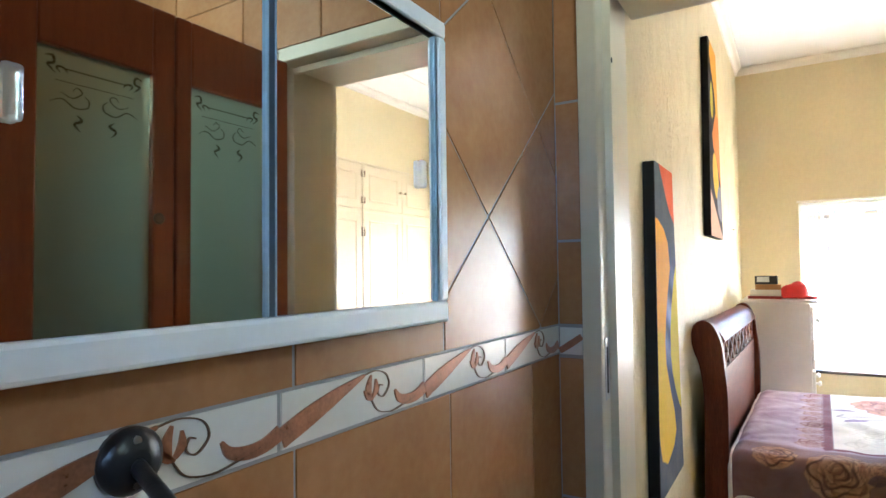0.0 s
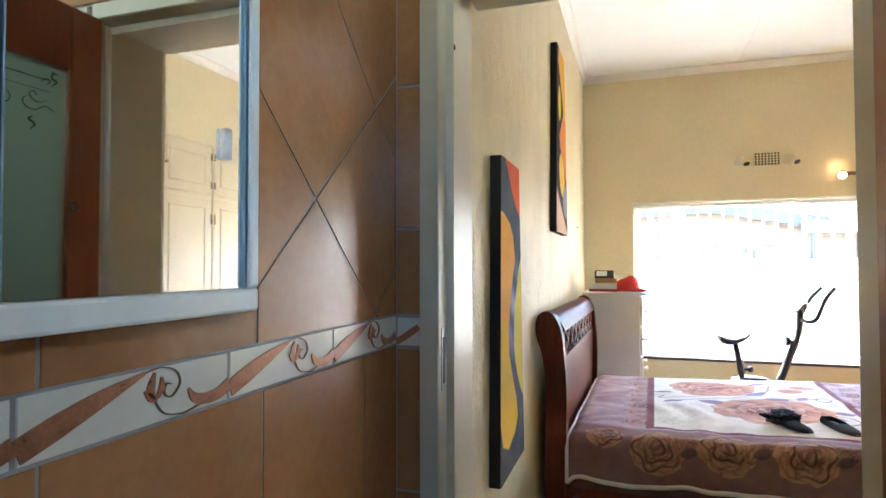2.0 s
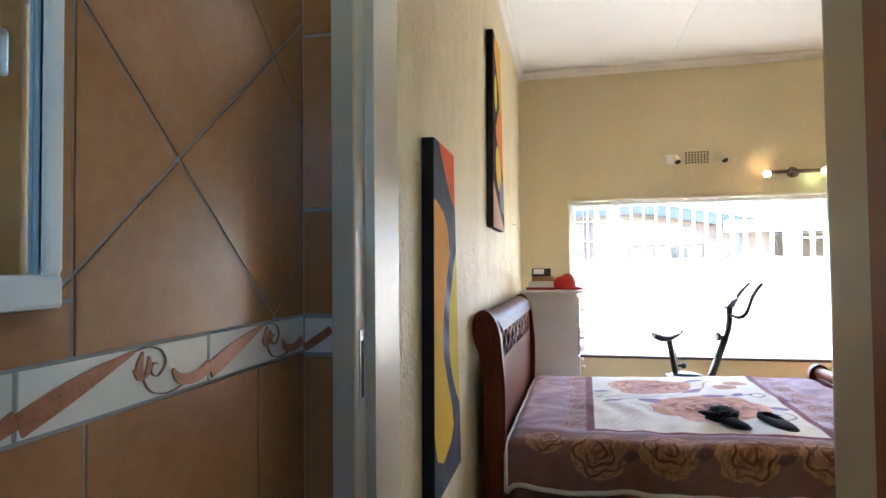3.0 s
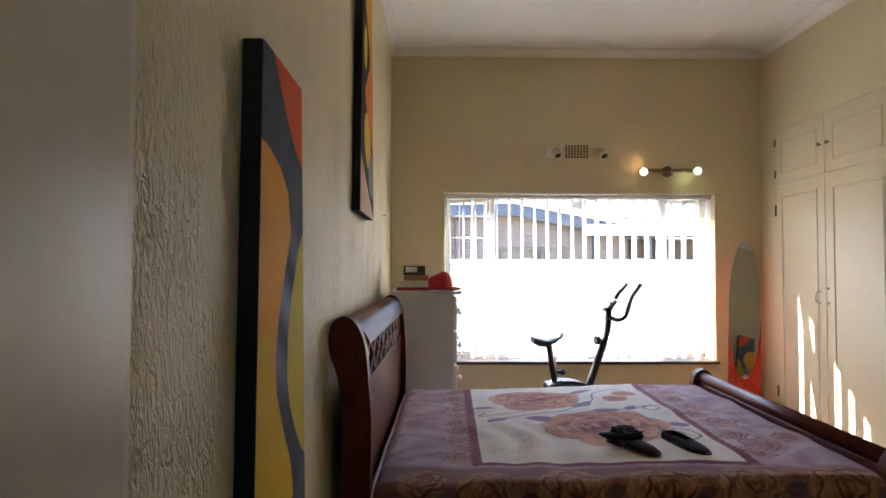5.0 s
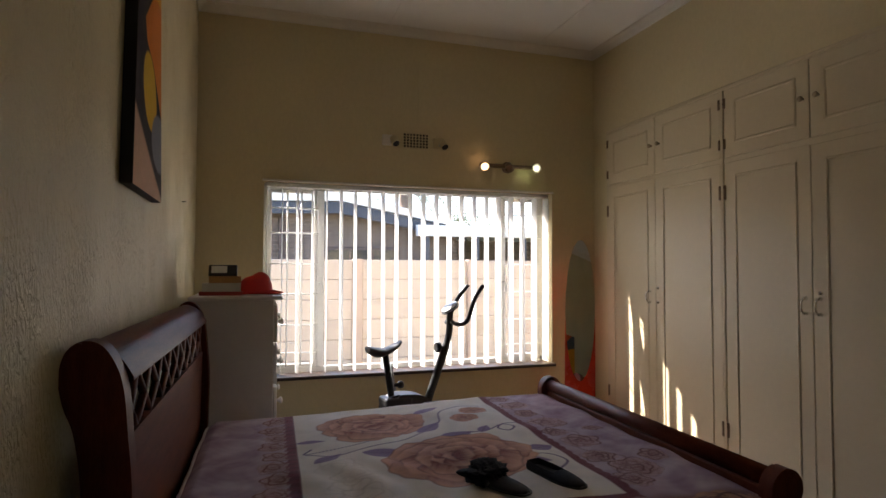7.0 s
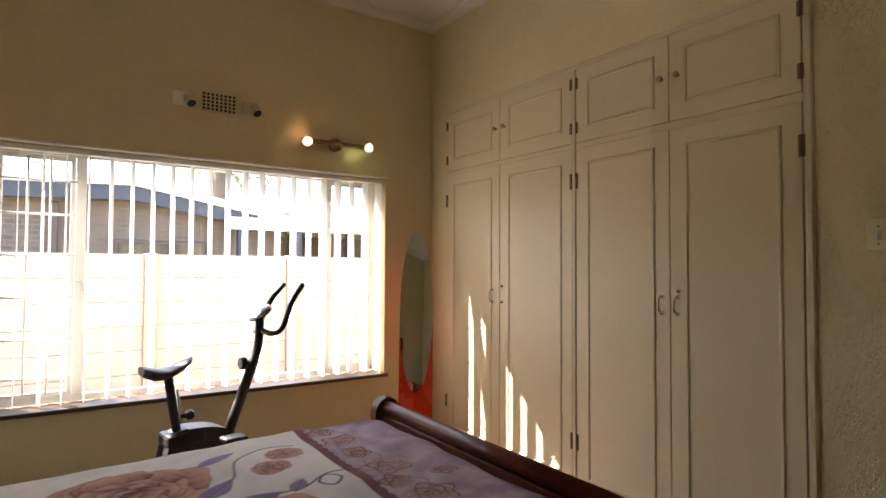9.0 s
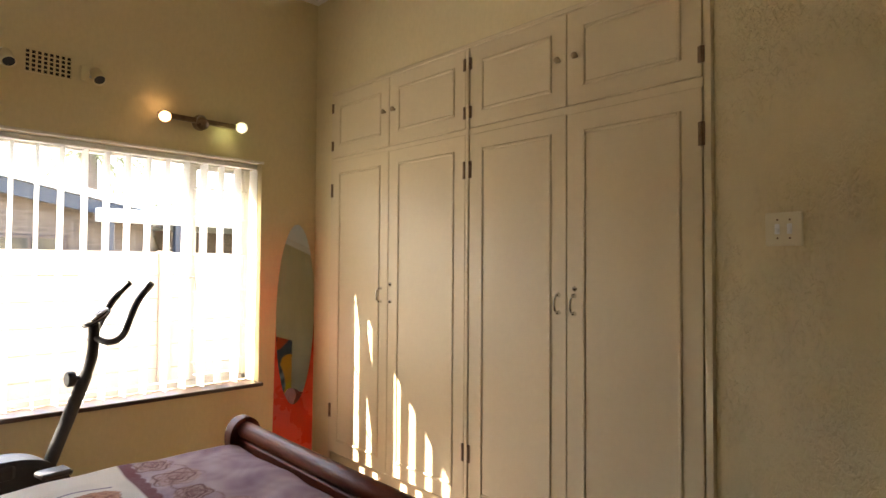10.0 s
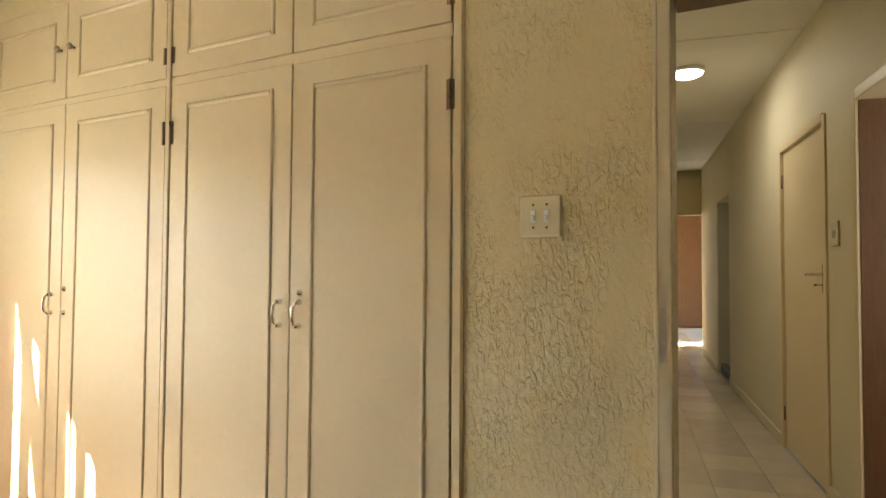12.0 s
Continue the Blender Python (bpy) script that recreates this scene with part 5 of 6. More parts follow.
    for s in (-1, 1):
        tb("handlebar", [(x0 + 0.20, y, 0.955), (x0 + 0.222, y + s * 0.09, 0.938), (x0 + 0.262, y + s * 0.125, 0.965), (x0 + 0.30, y + s * 0.12, 1.05), (x0 + 0.335, y + s * 0.11, 1.115), (x0 + 0.40, y + s * 0.10, 1.192)], 0.0145, "vinyl", "foam covered handlebar")
    for s, fx in ((-1, x0 - 0.40), (1, x0 + 0.33)):
        tb("base_bar", [(fx, y - 0.22, 0.035), (fx, y + 0.22, 0.035)], 0.03, "dark_plastic")
    tb("frame_tube", [(x0 - 0.40, y, 0.05), (x0 - 0.1, y, 0.12), (x0 + 0.33, y, 0.05)], 0.025, "dark_plastic")
    for s in (-1, 1):
        cr = tb("crank", [(x0 - 0.02, y + s * 0.085, 0.28), (x0 - 0.02 + s * 0.12, y + s * 0.10, 0.28 + s * 0.08)], 0.011, "steel")
        px, pz = x0 - 0.02 + s * 0.12, 0.28 + s * 0.08
        boxes("pedal", M["dark_plastic"], cr, (px - 0.045, y + s * 0.10, pz - 0.012, px + 0.045, y + s * 0.19, pz + 0.012), bevel=0.005)
    k.matrix_basis = pose(x0, y, 0, 0, 0, 10)


def cheval_mirror():
    cx, cy, yaw = 2.652, 7.988, -34
    mth = thing("standing_mirror", (cx, cy, 0), "oval mirror on a red lacquered standing board", "mirror")
    face = pose(cx, cy, 0.03, 0, 0, yaw) @ pose(0, 0, 0, -9.3, 0, 0)
    b = bmesh.new()
    half = [(0.132, 0.0, 0), (0.118, 0.05, 0), (0.112, 0.15, 0), (0.111, 0.45, 0), (0.111, 0.80, 0), (0.106, 1.0, 0), (0.090, 1.20, 0), (0.062, 1.38, 0), (0.03, 1.46, 0)]
    body = [(p.x, p.y) for p in smooth_curve([(-u, v, w) for u, v, w in half] + list(reversed(half)), 5)]
    prism(b, body, lambda u, v: (u, 0.0, v), (0, 0.022, 0))
    bmesh.ops.bevel(b, geom=[e for e in b.edges if abs(e.verts[0].co.y - e.verts[1].co.y) < 1e-6], offset=0.004, segments=2, affect='EDGES')
    b.transform(face)
    part("board", b, M["red_gloss"], mth, "red lacquered backing board")
    b = bmesh.new()
    oval = [(0.1095 * math.cos(a), 0.983 + 0.535 * math.sin(a)) for a in np.linspace(0, 2 * math.pi, 72, endpoint=False)]
    prism(b, oval, lambda u, v: (u, -0.008, v), (0, 0.007, 0))
    b.transform(face)
    part("mirror_glass", b, M["mirror"], mth, "tall oval mirror glass")
    b = bmesh.new()
    prism(b, [(-0.16, 0.0), (0.16, 0.0), (0.145, 0.03), (-0.145, 0.03)], lambda u, v: (u, -0.09, v), (0, 0.22, 0))
    b.transform(pose(cx, cy, 0, 0, 0, yaw))
    part("foot", b, M["red_gloss"], mth)


def wall_fittings():
    v = thing("air_vent", (1.52, RY1, 2.262), "cream air brick grille set in the wall", "vent")
    b = bmesh.new()
    box(b, 1.418, RY1 - 0.006, 2.204, 1.616, RY1, 2.32, bevel=0.002)
    part("plate", b, M["wall_smooth"], v)
    for i in range(8):
        for j in range(5):
            b = bmesh.new()
            x, z = 1.431 + i * 0.0246, 2.218 + j * 0.0218
            box(b, x - 0.007, RY1 - 0.0072, z - 0.007, x + 0.007, RY1 - 0.0058, z + 0.007)
            part("hole", b, M["canvas_edge"], v)
    for x, zb, hw, mt in ((1.30, 2.238, 0.04, "cornice"), (1.675, 2.236, 0.022, "wall_smooth")):
        s = thing("wall_spotlight", (x, RY1, 2.27), "unlit white swivel spotlight on the wall", "spotlight", "spotlights beside the vent")
        b = bmesh.new()
        box(b, x - hw, RY1 - 0.02, zb - 0.025, x + hw, RY1, zb + 0.055, bevel=0.006, seg=2)
        part("base", b, M[mt], s)
        b = bmesh.new()
        tube(b, [(x + 0.02, RY1 - 0.018, zb), (x + 0.05, RY1 - 0.05, zb - 0.01)], 0.007, 8)
        part("arm", b, M["steel"], s)
        b = bmesh.new()
        m = look((x + 0.045, RY1 - 0.055, zb), (x + 0.085, RY1 - 0.24, zb - 0.20))
        lathe(b, [(0.012, 0.05), (0.026, 0.04), (0.03, -0.01), (0.032, -0.035), (0.027, -0.035), (0.02, -0.01)], m, 16)
        part("shade", b, M["wall_smooth"], s)
        b = bmesh.new()
        lathe(b, [(0.0265, -0.030), (0.019, -0.012), (0.001, -0.010)], m, 16)
        part("reflector", b, M["canvas_edge"], s, "dark inside of the shade")
    lamp = thing("spot_bar_lamp", (2.25, RY1, 2.10), "brass spotlight bar with two lit bulbs above the window", "lamp")
    b = bmesh.new()
    box(b, 2.02, RY1 - 0.045, 2.09, 2.50, RY1 - 0.02, 2.12, bevel=0.005, seg=2)
    part("bar", b, M["copper_pipe"], lamp)
    b = bmesh.new()
    lathe(b, [(0.045, 0), (0.045, 0.012), (0.02, 0.02)], Matrix.Translation((2.26, RY1, 2.10)) @ pose(0, 0, 0, 90, 0, 0), 18)
    part("rose", b, M["copper_pipe"], lamp)
    heads = ((2.045, (-0.15, -0.75, -0.45), "bulb_warm"), (2.25, (-0.1, -0.6, -0.7), None), (2.483, (-0.25, -0.9, -0.2), "bulb_white"))
    for x, d, mat in heads:
        dv = Vector(d).normalized()
        p = Vector((x, RY1 - 0.062, 2.10))
        m = look(p, p + dv)
        b = bmesh.new()
        lathe(b, [(0.012, 0.03), (0.024, 0.024), (0.03, -0.006), (0.036, -0.034), (0.033, -0.034), (0.026, -0.008)], m, 18)
        h = part("shade", b, M["ivory"] if mat == "bulb_white" else M["copper_pipe"], lamp)
        if mat:
            b = bmesh.new()
            lathe(b, [(0.016, -0.012), (0.021, -0.030), (0.016, -0.040), (0.004, -0.044)] if mat == "bulb_white" else [(0.024, -0.012), (0.030, -0.030), (0.024, -0.046), (0.006, -0.054)], m, 18)
            part("bulb", b, M[mat], h, "lit reflector bulb")
            point_lamp("bulb_light", tuple(p + Vector((-0.025, -0.012, 0.055) if mat == "bulb_warm" else (-0.075, -0.01, -0.045))), 0.018 if mat == "bulb_warm" else 0.014, (1.0, 0.60, 0.28) if mat == "bulb_warm" else (0.86, 1.0, 0.5), 0.02)


# ---- bathroom ----
def clip_poly(poly, inside, cross):
    out = []
    for i, p in enumerate(poly):
        q = poly[(i + 1) % len(poly)]
        if inside(p):
            out.append(p)
            if not inside(q):
                out.append(cross(p, q))
        elif inside(q):
            out.append(cross(p, q))
    return out


def clip_rect(poly, u0, v0, u1, v1):
    def cut(ax, lim):
        def f(p, q):
            t = (lim - p[ax]) / (q[ax] - p[ax])
            return (p[0] + (q[0] - p[0]) * t, p[1] + (q[1] - p[1]) * t)
        return f
    for ax, lim, sgn in ((0, u0, 1), (0, u1, -1), (1, v0, 1), (1, v1, -1)):
        if poly:
            poly = clip_poly(poly, lambda p: sgn * (p[ax] - lim) >= 0, cut(ax, lim))
    return poly


def area_of(p):
    return abs(sum(p[i][0] * p[(i + 1) % len(p)][1] - p[(i + 1) % len(p)][0] * p[i][1] for i in range(len(p)))) / 2


GAP = 0.0012


def flat_tile(parent, poly, to3d, depth, mat):
    b = bmesh.new()
    cu, cv = sum(p[0] for p in poly) / len(poly), sum(p[1] for p in poly) / len(poly)
    n = len(poly)
    base = [b.verts.new(to3d(*p)) for p in poly]
    front = []
    for u, v in poly:
        L = math.hypot(u - cu, v - cv)
        k = max(0, 1 - 0.0016 / max(L, 1e-4))
        front.append(b.verts.new(Vector(to3d(cu + (u - cu) * k, cv + (v - cv) * k)) + Vector(depth)))
    b.faces.new(front)
    for i in range(n):
        b.faces.new((base[i], base[(i + 1) % n], front[(i + 1) % n], front[i]))
    return part("tile", b, M[mat], parent)


def rect(u0, v0, u1, v1, g=GAP):
    return [(u0 + g, v0 + g), (u1 - g, v0 + g), (u1 - g, v1 - g), (u0 + g, v1 - g)]


def diamonds(parent, to3d, depth, u0, v0, u1, v1, cu, cv, s, sv):
    h, hv = s - GAP * 1.3, sv - GAP * 1.3
    for i in range(-14, 15):
        for j in range(-14, 15):
            if (i + j) % 2:
                continue
            x, z = cu + i * s, cv + sv + j * sv
            p = clip_rect([(x, z - hv), (x + h, z), (x, z + hv), (x - h, z)], u0 + GAP, v0 + GAP, u1 - GAP, v1 - GAP)
            if len(p) > 2 and area_of(p) > 4e-5:
                flat_tile(parent, p, to3d, depth, "tile")


BORDER_L, BORDER_H = 0.2435, 0.056


def border_relief(tile, to3d):
    """Copper ribbon, bud and scroll of one border tile; u, v run 0..1 over it."""
    def relief(name, mat, build):
        b = bmesh.new()
        build(b)
        part(name, b, M[mat], tile)
    dep = tuple(Vector(to3d(0, 0, 0.0022)) - Vector(to3d(0, 0, 0)))
    f = lambda a, c: to3d(a / BORDER_L, c / BORDER_H, 0.0062)

    def line(b, pts, widths, n):
        band(b, [(u * BORDER_L, v * BORDER_H) for u, v in pts], widths, f, dep, n)
    relief("ribbon", "copper", lambda b: line(b, [(0.005, 0.24), (0.15, 0.46), (0.32, 0.70), (0.50, 0.93)], [0.020, 0.020, 0.014, 0.003], 6))
    relief("ribbon_tail", "copper", lambda b: line(b, [(0.735, 0.47), (0.77, 0.28), (0.84, 0.20), (0.92, 0.22), (0.995, 0.34)], [0.003, 0.010, 0.012, 0.013, 0.015], 6))
    relief("bud", "copper", lambda b: (line(b, [(0.545, 0.45), (0.53, 0.65), (0.55, 0.9)], [0.003, 0.009, 0.002], 5), line(b, [(0.50, 0.62), (0.53, 0.48), (0.56, 0.42)], [0.002, 0.007, 0.002], 4), line(b, [(0.56, 0.45), (0.585, 0.6), (0.585, 0.8)], [0.003, 0.007, 0.002], 4)))
    relief("scroll", "bronze", lambda b: line(b, [(0.50, 0.93), (0.58, 0.97), (0.66, 0.86), (0.685, 0.62), (0.64, 0.42), (0.60, 0.50), (0.61, 0.66), (0.635, 0.64)], [0.0013] * 8, 5))
    relief("stem", "bronze", lambda b: line(b, [(0.55, 0.42), (0.60, 0.16), (0.70, 0.06), (0.80, 0.12), (0.90, 0.22)], [0.0013] * 5, 5))


def bathroom():
    b = bmesh.new()
    box(b, -0.25, BY0, 0, -0.0018, RY0, BZ + 0.1)
    w = structure("wall_bathroom_west", b, M["grout"], "terracotta tiled bathroom wall with ivory border")
    west = lambda u, v: (-0.006, u, v)
    dw = (0.006, 0, 0)
    b = bmesh.new()
    box(b, -0.0016, BY1 - 0.0042, 0, DX0 - 0.035, BY1 + 0.012, BZ)
    ret = structure("wall_bathroom_return", b, M["grout"], "narrow tiled return beside the door frame")
    # plain courses under the border
    ys = [3.762, 3.473, 3.183, 2.893, 2.603, 2.313, 2.023, 1.733, 1.443, 1.153, 0.9]
    for z0, z1 in ((0.92, 1.2165), (0.61, 0.92), (0.30, 0.61), (0.0, 0.30)):
        prev = BY1 - 0.001
        for y in ys:
            flat_tile(w, rect(y, z0, prev, z1), west, dw, "tile")
            prev = y
    prev = 3.459
    for y in (3.182, 2.893, 2.603, 2.313, 2.023, 1.733, 1.443, 1.153, 0.9):
        flat_tile(w, rect(y, 1.2735, prev, 1.322), west, dw, "tile")
        prev = y
    diamonds(w, west, dw, 3.459, 1.2735, BY1 - 0.001, BZ, 3.597, 1.467, 0.21, 0.187)
    diamonds(w, west, dw, BY0, 1.322, 3.459, BZ, 3.597, 1.467, 0.21, 0.187)
    # border
    for k in range(13):
        y1 = 3.894 - BORDER_L * k
        y0 = y1 - BORDER_L
        a, c = max(y0, BY0), BY1 - 0.001 if k == 0 else y1
        t = flat_tile(w, rect(a, 1.217, c, 1.273, 0.0015), west, dw, "border")
        if k < 5:
            border_relief(t, lambda u, v, d, y0=y0: (-0.006 + d, min(BY1 - 0.002, y0 + u * BORDER_L), 1.217 + v * BORDER_H))
    south = lambda u, v: (u, BY1, v)
    for z0, z1, m in ((0, 0.34, "tile"), (0.34, 0.64, "tile"), (0.64, 0.938, "tile"), (0.938, 1.211, "tile"), (1.213, 1.271, "border"), (1.273, 1.44, "tile"), (1.44, 1.718, "tile"), (1.718, 2.0, "tile"), (2.0, 2.45, "tile")):
        t = flat_tile(ret, rect(0.001, z0, DX0 - 0.036, z1, 0.0015), south, (0, -0.006, 0), m)
        if m == "border":
            bb = bmesh.new()
            band(bb, [(0.003, 1.222), (0.025, 1.236), (0.048, 1.252)], [0.012, 0.013, 0.012], lambda u, v: (u, BY1 - 0.0062, v), (0, -0.0018, 0), 5)
            part("ribbon", bb, M["copper"], t)
    # other walls, floor, ceiling
    b = bmesh.new()
    box(b, DX1 + 0.036, BY1, 0, BX1 + 0.005, BY1 + 0.012, BZ)
    box(b, DX0 - 0.035, BY1, DZ + 0.036, DX1 + 0.036, BY1 + 0.012, BZ)
    lint = structure("wall_bathroom_lintel", b, M["grout"], "tiled wall over the bathroom door")
    u = DX0 - 0.03
    while u < BX1:
        flat_tile(lint, rect(u, DZ + 0.04, min(u + 0.31, BX1), DZ + 0.22), south, (0, -0.006, 0), "tile")
        flat_tile(lint, rect(u, DZ + 0.22, min(u + 0.31, BX1), BZ), south, (0, -0.006, 0), "tile")
        u += 0.31
    b = bmesh.new()
    box(b, BX1 + 0.006, BY0, 0, BX1 + 0.12, BY1 + 0.012, BZ + 0.1)
    e = structure("wall_bathroom_east", b, M["grout"], "terracotta tiled bathroom wall")
    east = lambda u, v: (BX1 + 0.006, u, v)
    diamonds(e, east, (-0.006, 0, 0), 2.6, 1.2, BY1 - 0.001, BZ, 3.597, 1.467, 0.21, 0.187)
    for k in range(5):
        y = BY1 - 0.001 - 0.3 * k
        flat_tile(e, rect(y - 0.3, 0.6, y, 1.2), east, (-0.006, 0, 0), "tile")
        flat_tile(e, rect(y - 0.3, 0.0, y, 0.6), east, (-0.006, 0, 0), "tile")
    # South wall is out of view; its opening is added to let light in.
    b = bmesh.new()
    box(b, -0.25, BY0 - 0.12, 0, 0.98, BY0, BZ + 0.1)
    box(b, 1.66, BY0 - 0.12, 0, 2.1, BY0, BZ + 0.1)
    box(b, 0.98, BY0 - 0.12, 0, 1.66, BY0, 1.9)
    box(b, 0.98, BY0 - 0.12, 2.2, 1.66, BY0, BZ + 0.1)
    structure("wall_bathroom_south", b, M["tile"], "bathroom wall with an added opening for light, never in view")
    b = bmesh.new()
    box(b, -0.25, BY0 - 0.12, -0.1, 2.1, BY1, 0)
    structure("floor_bathroom", b, M["bath_floor"], "brown bathroom floor tiles")
    b = bmesh.new()
    box(b, -0.006, BY0, BZ, 2.1, BY1 + 0.01, BZ + 0.1)
    structure("ceiling_bathroom", b, M["ceiling"], "white bathroom ceiling")


def mirror_cabinet():
    c = thing("mirror_cabinet", (0, 3.1, 1.3), "white framed mirror cabinet with two sliding mirror doors", "cabinet")
    y0, y1, z0, z1 = 2.76, 3.416, 1.319, 1.702
    def bar(a, d, e, f):
        b = bmesh.new()
        box(b, 0.0005, a, d, 0.034, e, f, bevel=0.004, seg=2)
        box(b, 0.002, a, d, 0.030, e, f)
        return part("frame_rail", b, M["frame_white"], c)
    zi, zo = z0 + 0.026, z1 - 0.022
    bar(y0, z0, y1, zi)
    bar(y0, zo, y1, z1)
    bar(y0, zi, y0 + 0.02, zo)
    bar(y1 - 0.017, zi, y1, zo)
    ym = 3.128
    for a, e, x, py, pz, w in ((y0 + 0.02, ym, 0.030, 2.931, 1.487, 0.006), (ym - 0.02, y1 - 0.017, 0.0245, 3.366, 1.50, 0.006)):
        b = bmesh.new()
        box(b, x - 0.004, a + 0.0005, zi + 0.0005, x, e - 0.0005, zo - 0.0005)
        d = part("mirror_door", b, M["mirror"], c, "sliding mirror pane")
        b = bmesh.new()
        box(b, x + 0.0003, py - w, pz - 0.017, x + 0.007, py + w, pz + 0.017, bevel=0.003, seg=2)
        part("finger_pull", b, M["acrylic"], d, "small frosted finger pull")
    for q0, q1, h, mt, lb in ((-0.0085, -0.0072, 0.0335, "edge_blue", "pale blue door edge strip"), (-0.0072, 0.0, 0.0325, "edge_dark", "dark blue aluminium door edge strip"), (0.0, 0.0015, 0.0335, "edge_blue", "pale blue door edge strip")):
        b = bmesh.new()
        box(b, 0.0250, ym + q0, zi + 0.0005, h, ym + q1, zo - 0.0005)
        part("edge_strip", b, M[mt], c, lb)
    b = bmesh.new()
    box(b, 0.0248, y1 - 0.0195, zi + 0.0005, 0.028, y1 - 0.0172, zo - 0.0005)
    part("edge_strip", b, M["edge_blue"], c, "pale blue door edge strip")


def roll_holder():
    h = thing("towel_ring", (0, 3.02, 1.25), "black iron towel holder fixed on the tiles", "towel holder")
    b = bmesh.new()
    lathe(b, [(0.024, 0), (0.024, 0.006), (0.018, 0.012), (0.009, 0.015)], Matrix.Translation((0.0, 3.02, 1.251)) @ pose(0, 0, 0, 0, 90, 0), 24)
    part("rose", b, M["black_metal"], h)
    b = bmesh.new()
    tube(b, smooth_curve([(0.012, 3.02, 1.249), (0.045, 3.015, 1.238), (0.075, 3.012, 1.226)], 5), 0.006, 10)
    part("arm", b, M["black_metal"], h)
    b = bmesh.new()
    pts = [(0.075, 3.03 + 0.05 * math.sin(a), 1.176 + 0.05 * math.cos(a)) for a in np.linspace(0, 2 * math.pi, 25)]
    tube(b, pts, 0.004, 8, False)
    part("ring", b, M["black_metal"], h)
    for dz in (-0.015, 0.015):
        b = bmesh.new()
        lathe(b, [(0.004, 0), (0.003, 0.003)], Matrix.Translation((0.0105, 3.02, 1.251 + dz)) @ pose(0, 0, 0, 0, 90, 0), 8)
        part("screw", b, M["steel"], h)


def bathroom_door_frame():
    f = tagged(new("door_1"), "cream gloss pressed steel door frame of the bathroom", kind="structure")
    # profile: u across the opening from the wall, v along the wall's depth
    prof = [(-0.035, -0.012), (0.0, -0.012), (0.002, -0.008), (0.002, 0.038), (0.016, 0.044), (0.016, 0.056), (0.004, 0.062), (0.004, 0.220), (0.0, 0.236), (-0.035, 0.236), (-0.035, 0.230), (-0.030, 0.230), (-0.030, -0.006), (-0.035, -0.006)]
    yb = BY1 + 0.0
    for x, s in ((DX0, 1), (DX1, -1)):
        b = bmesh.new()
        prism(b, prof, lambda u, v: (x + s * u, yb + v, 0), (0, 0, DZ + 0.03))
        part("jamb", b, M["door_frame"], f)
    b = bmesh.new()
    prism(b, prof, lambda u, v: (DX0 + 0.017, yb + v, DZ - u), (DX1 - DX0 - 0.034, 0, 0))
    part("head", b, M["door_frame"], f)
    boxes("strike_plate", M["steel"], f, (DX0 + 0.0015, yb + 0.004, 1.13, DX0 + 0.004, yb + 0.03, 1.25), bevel=0.001, label="worn steel strike plate")
    boxes("latch_slot", M["canvas_edge"], f, (DX0 + 0.0038, yb + 0.01, 1.143, DX0 + 0.0046, yb + 0.02, 1.232))
    b = bmesh.new()
    lathe(b, [(0.006, 0), (0.006, 0.001)], Matrix.Translation((DX0 + 0.0155, yb + 0.05, 1.805)) @ pose(0, 0, 0, 0, 90, 0), 10)
    part("screw_hole", b, M["canvas_edge"], f)


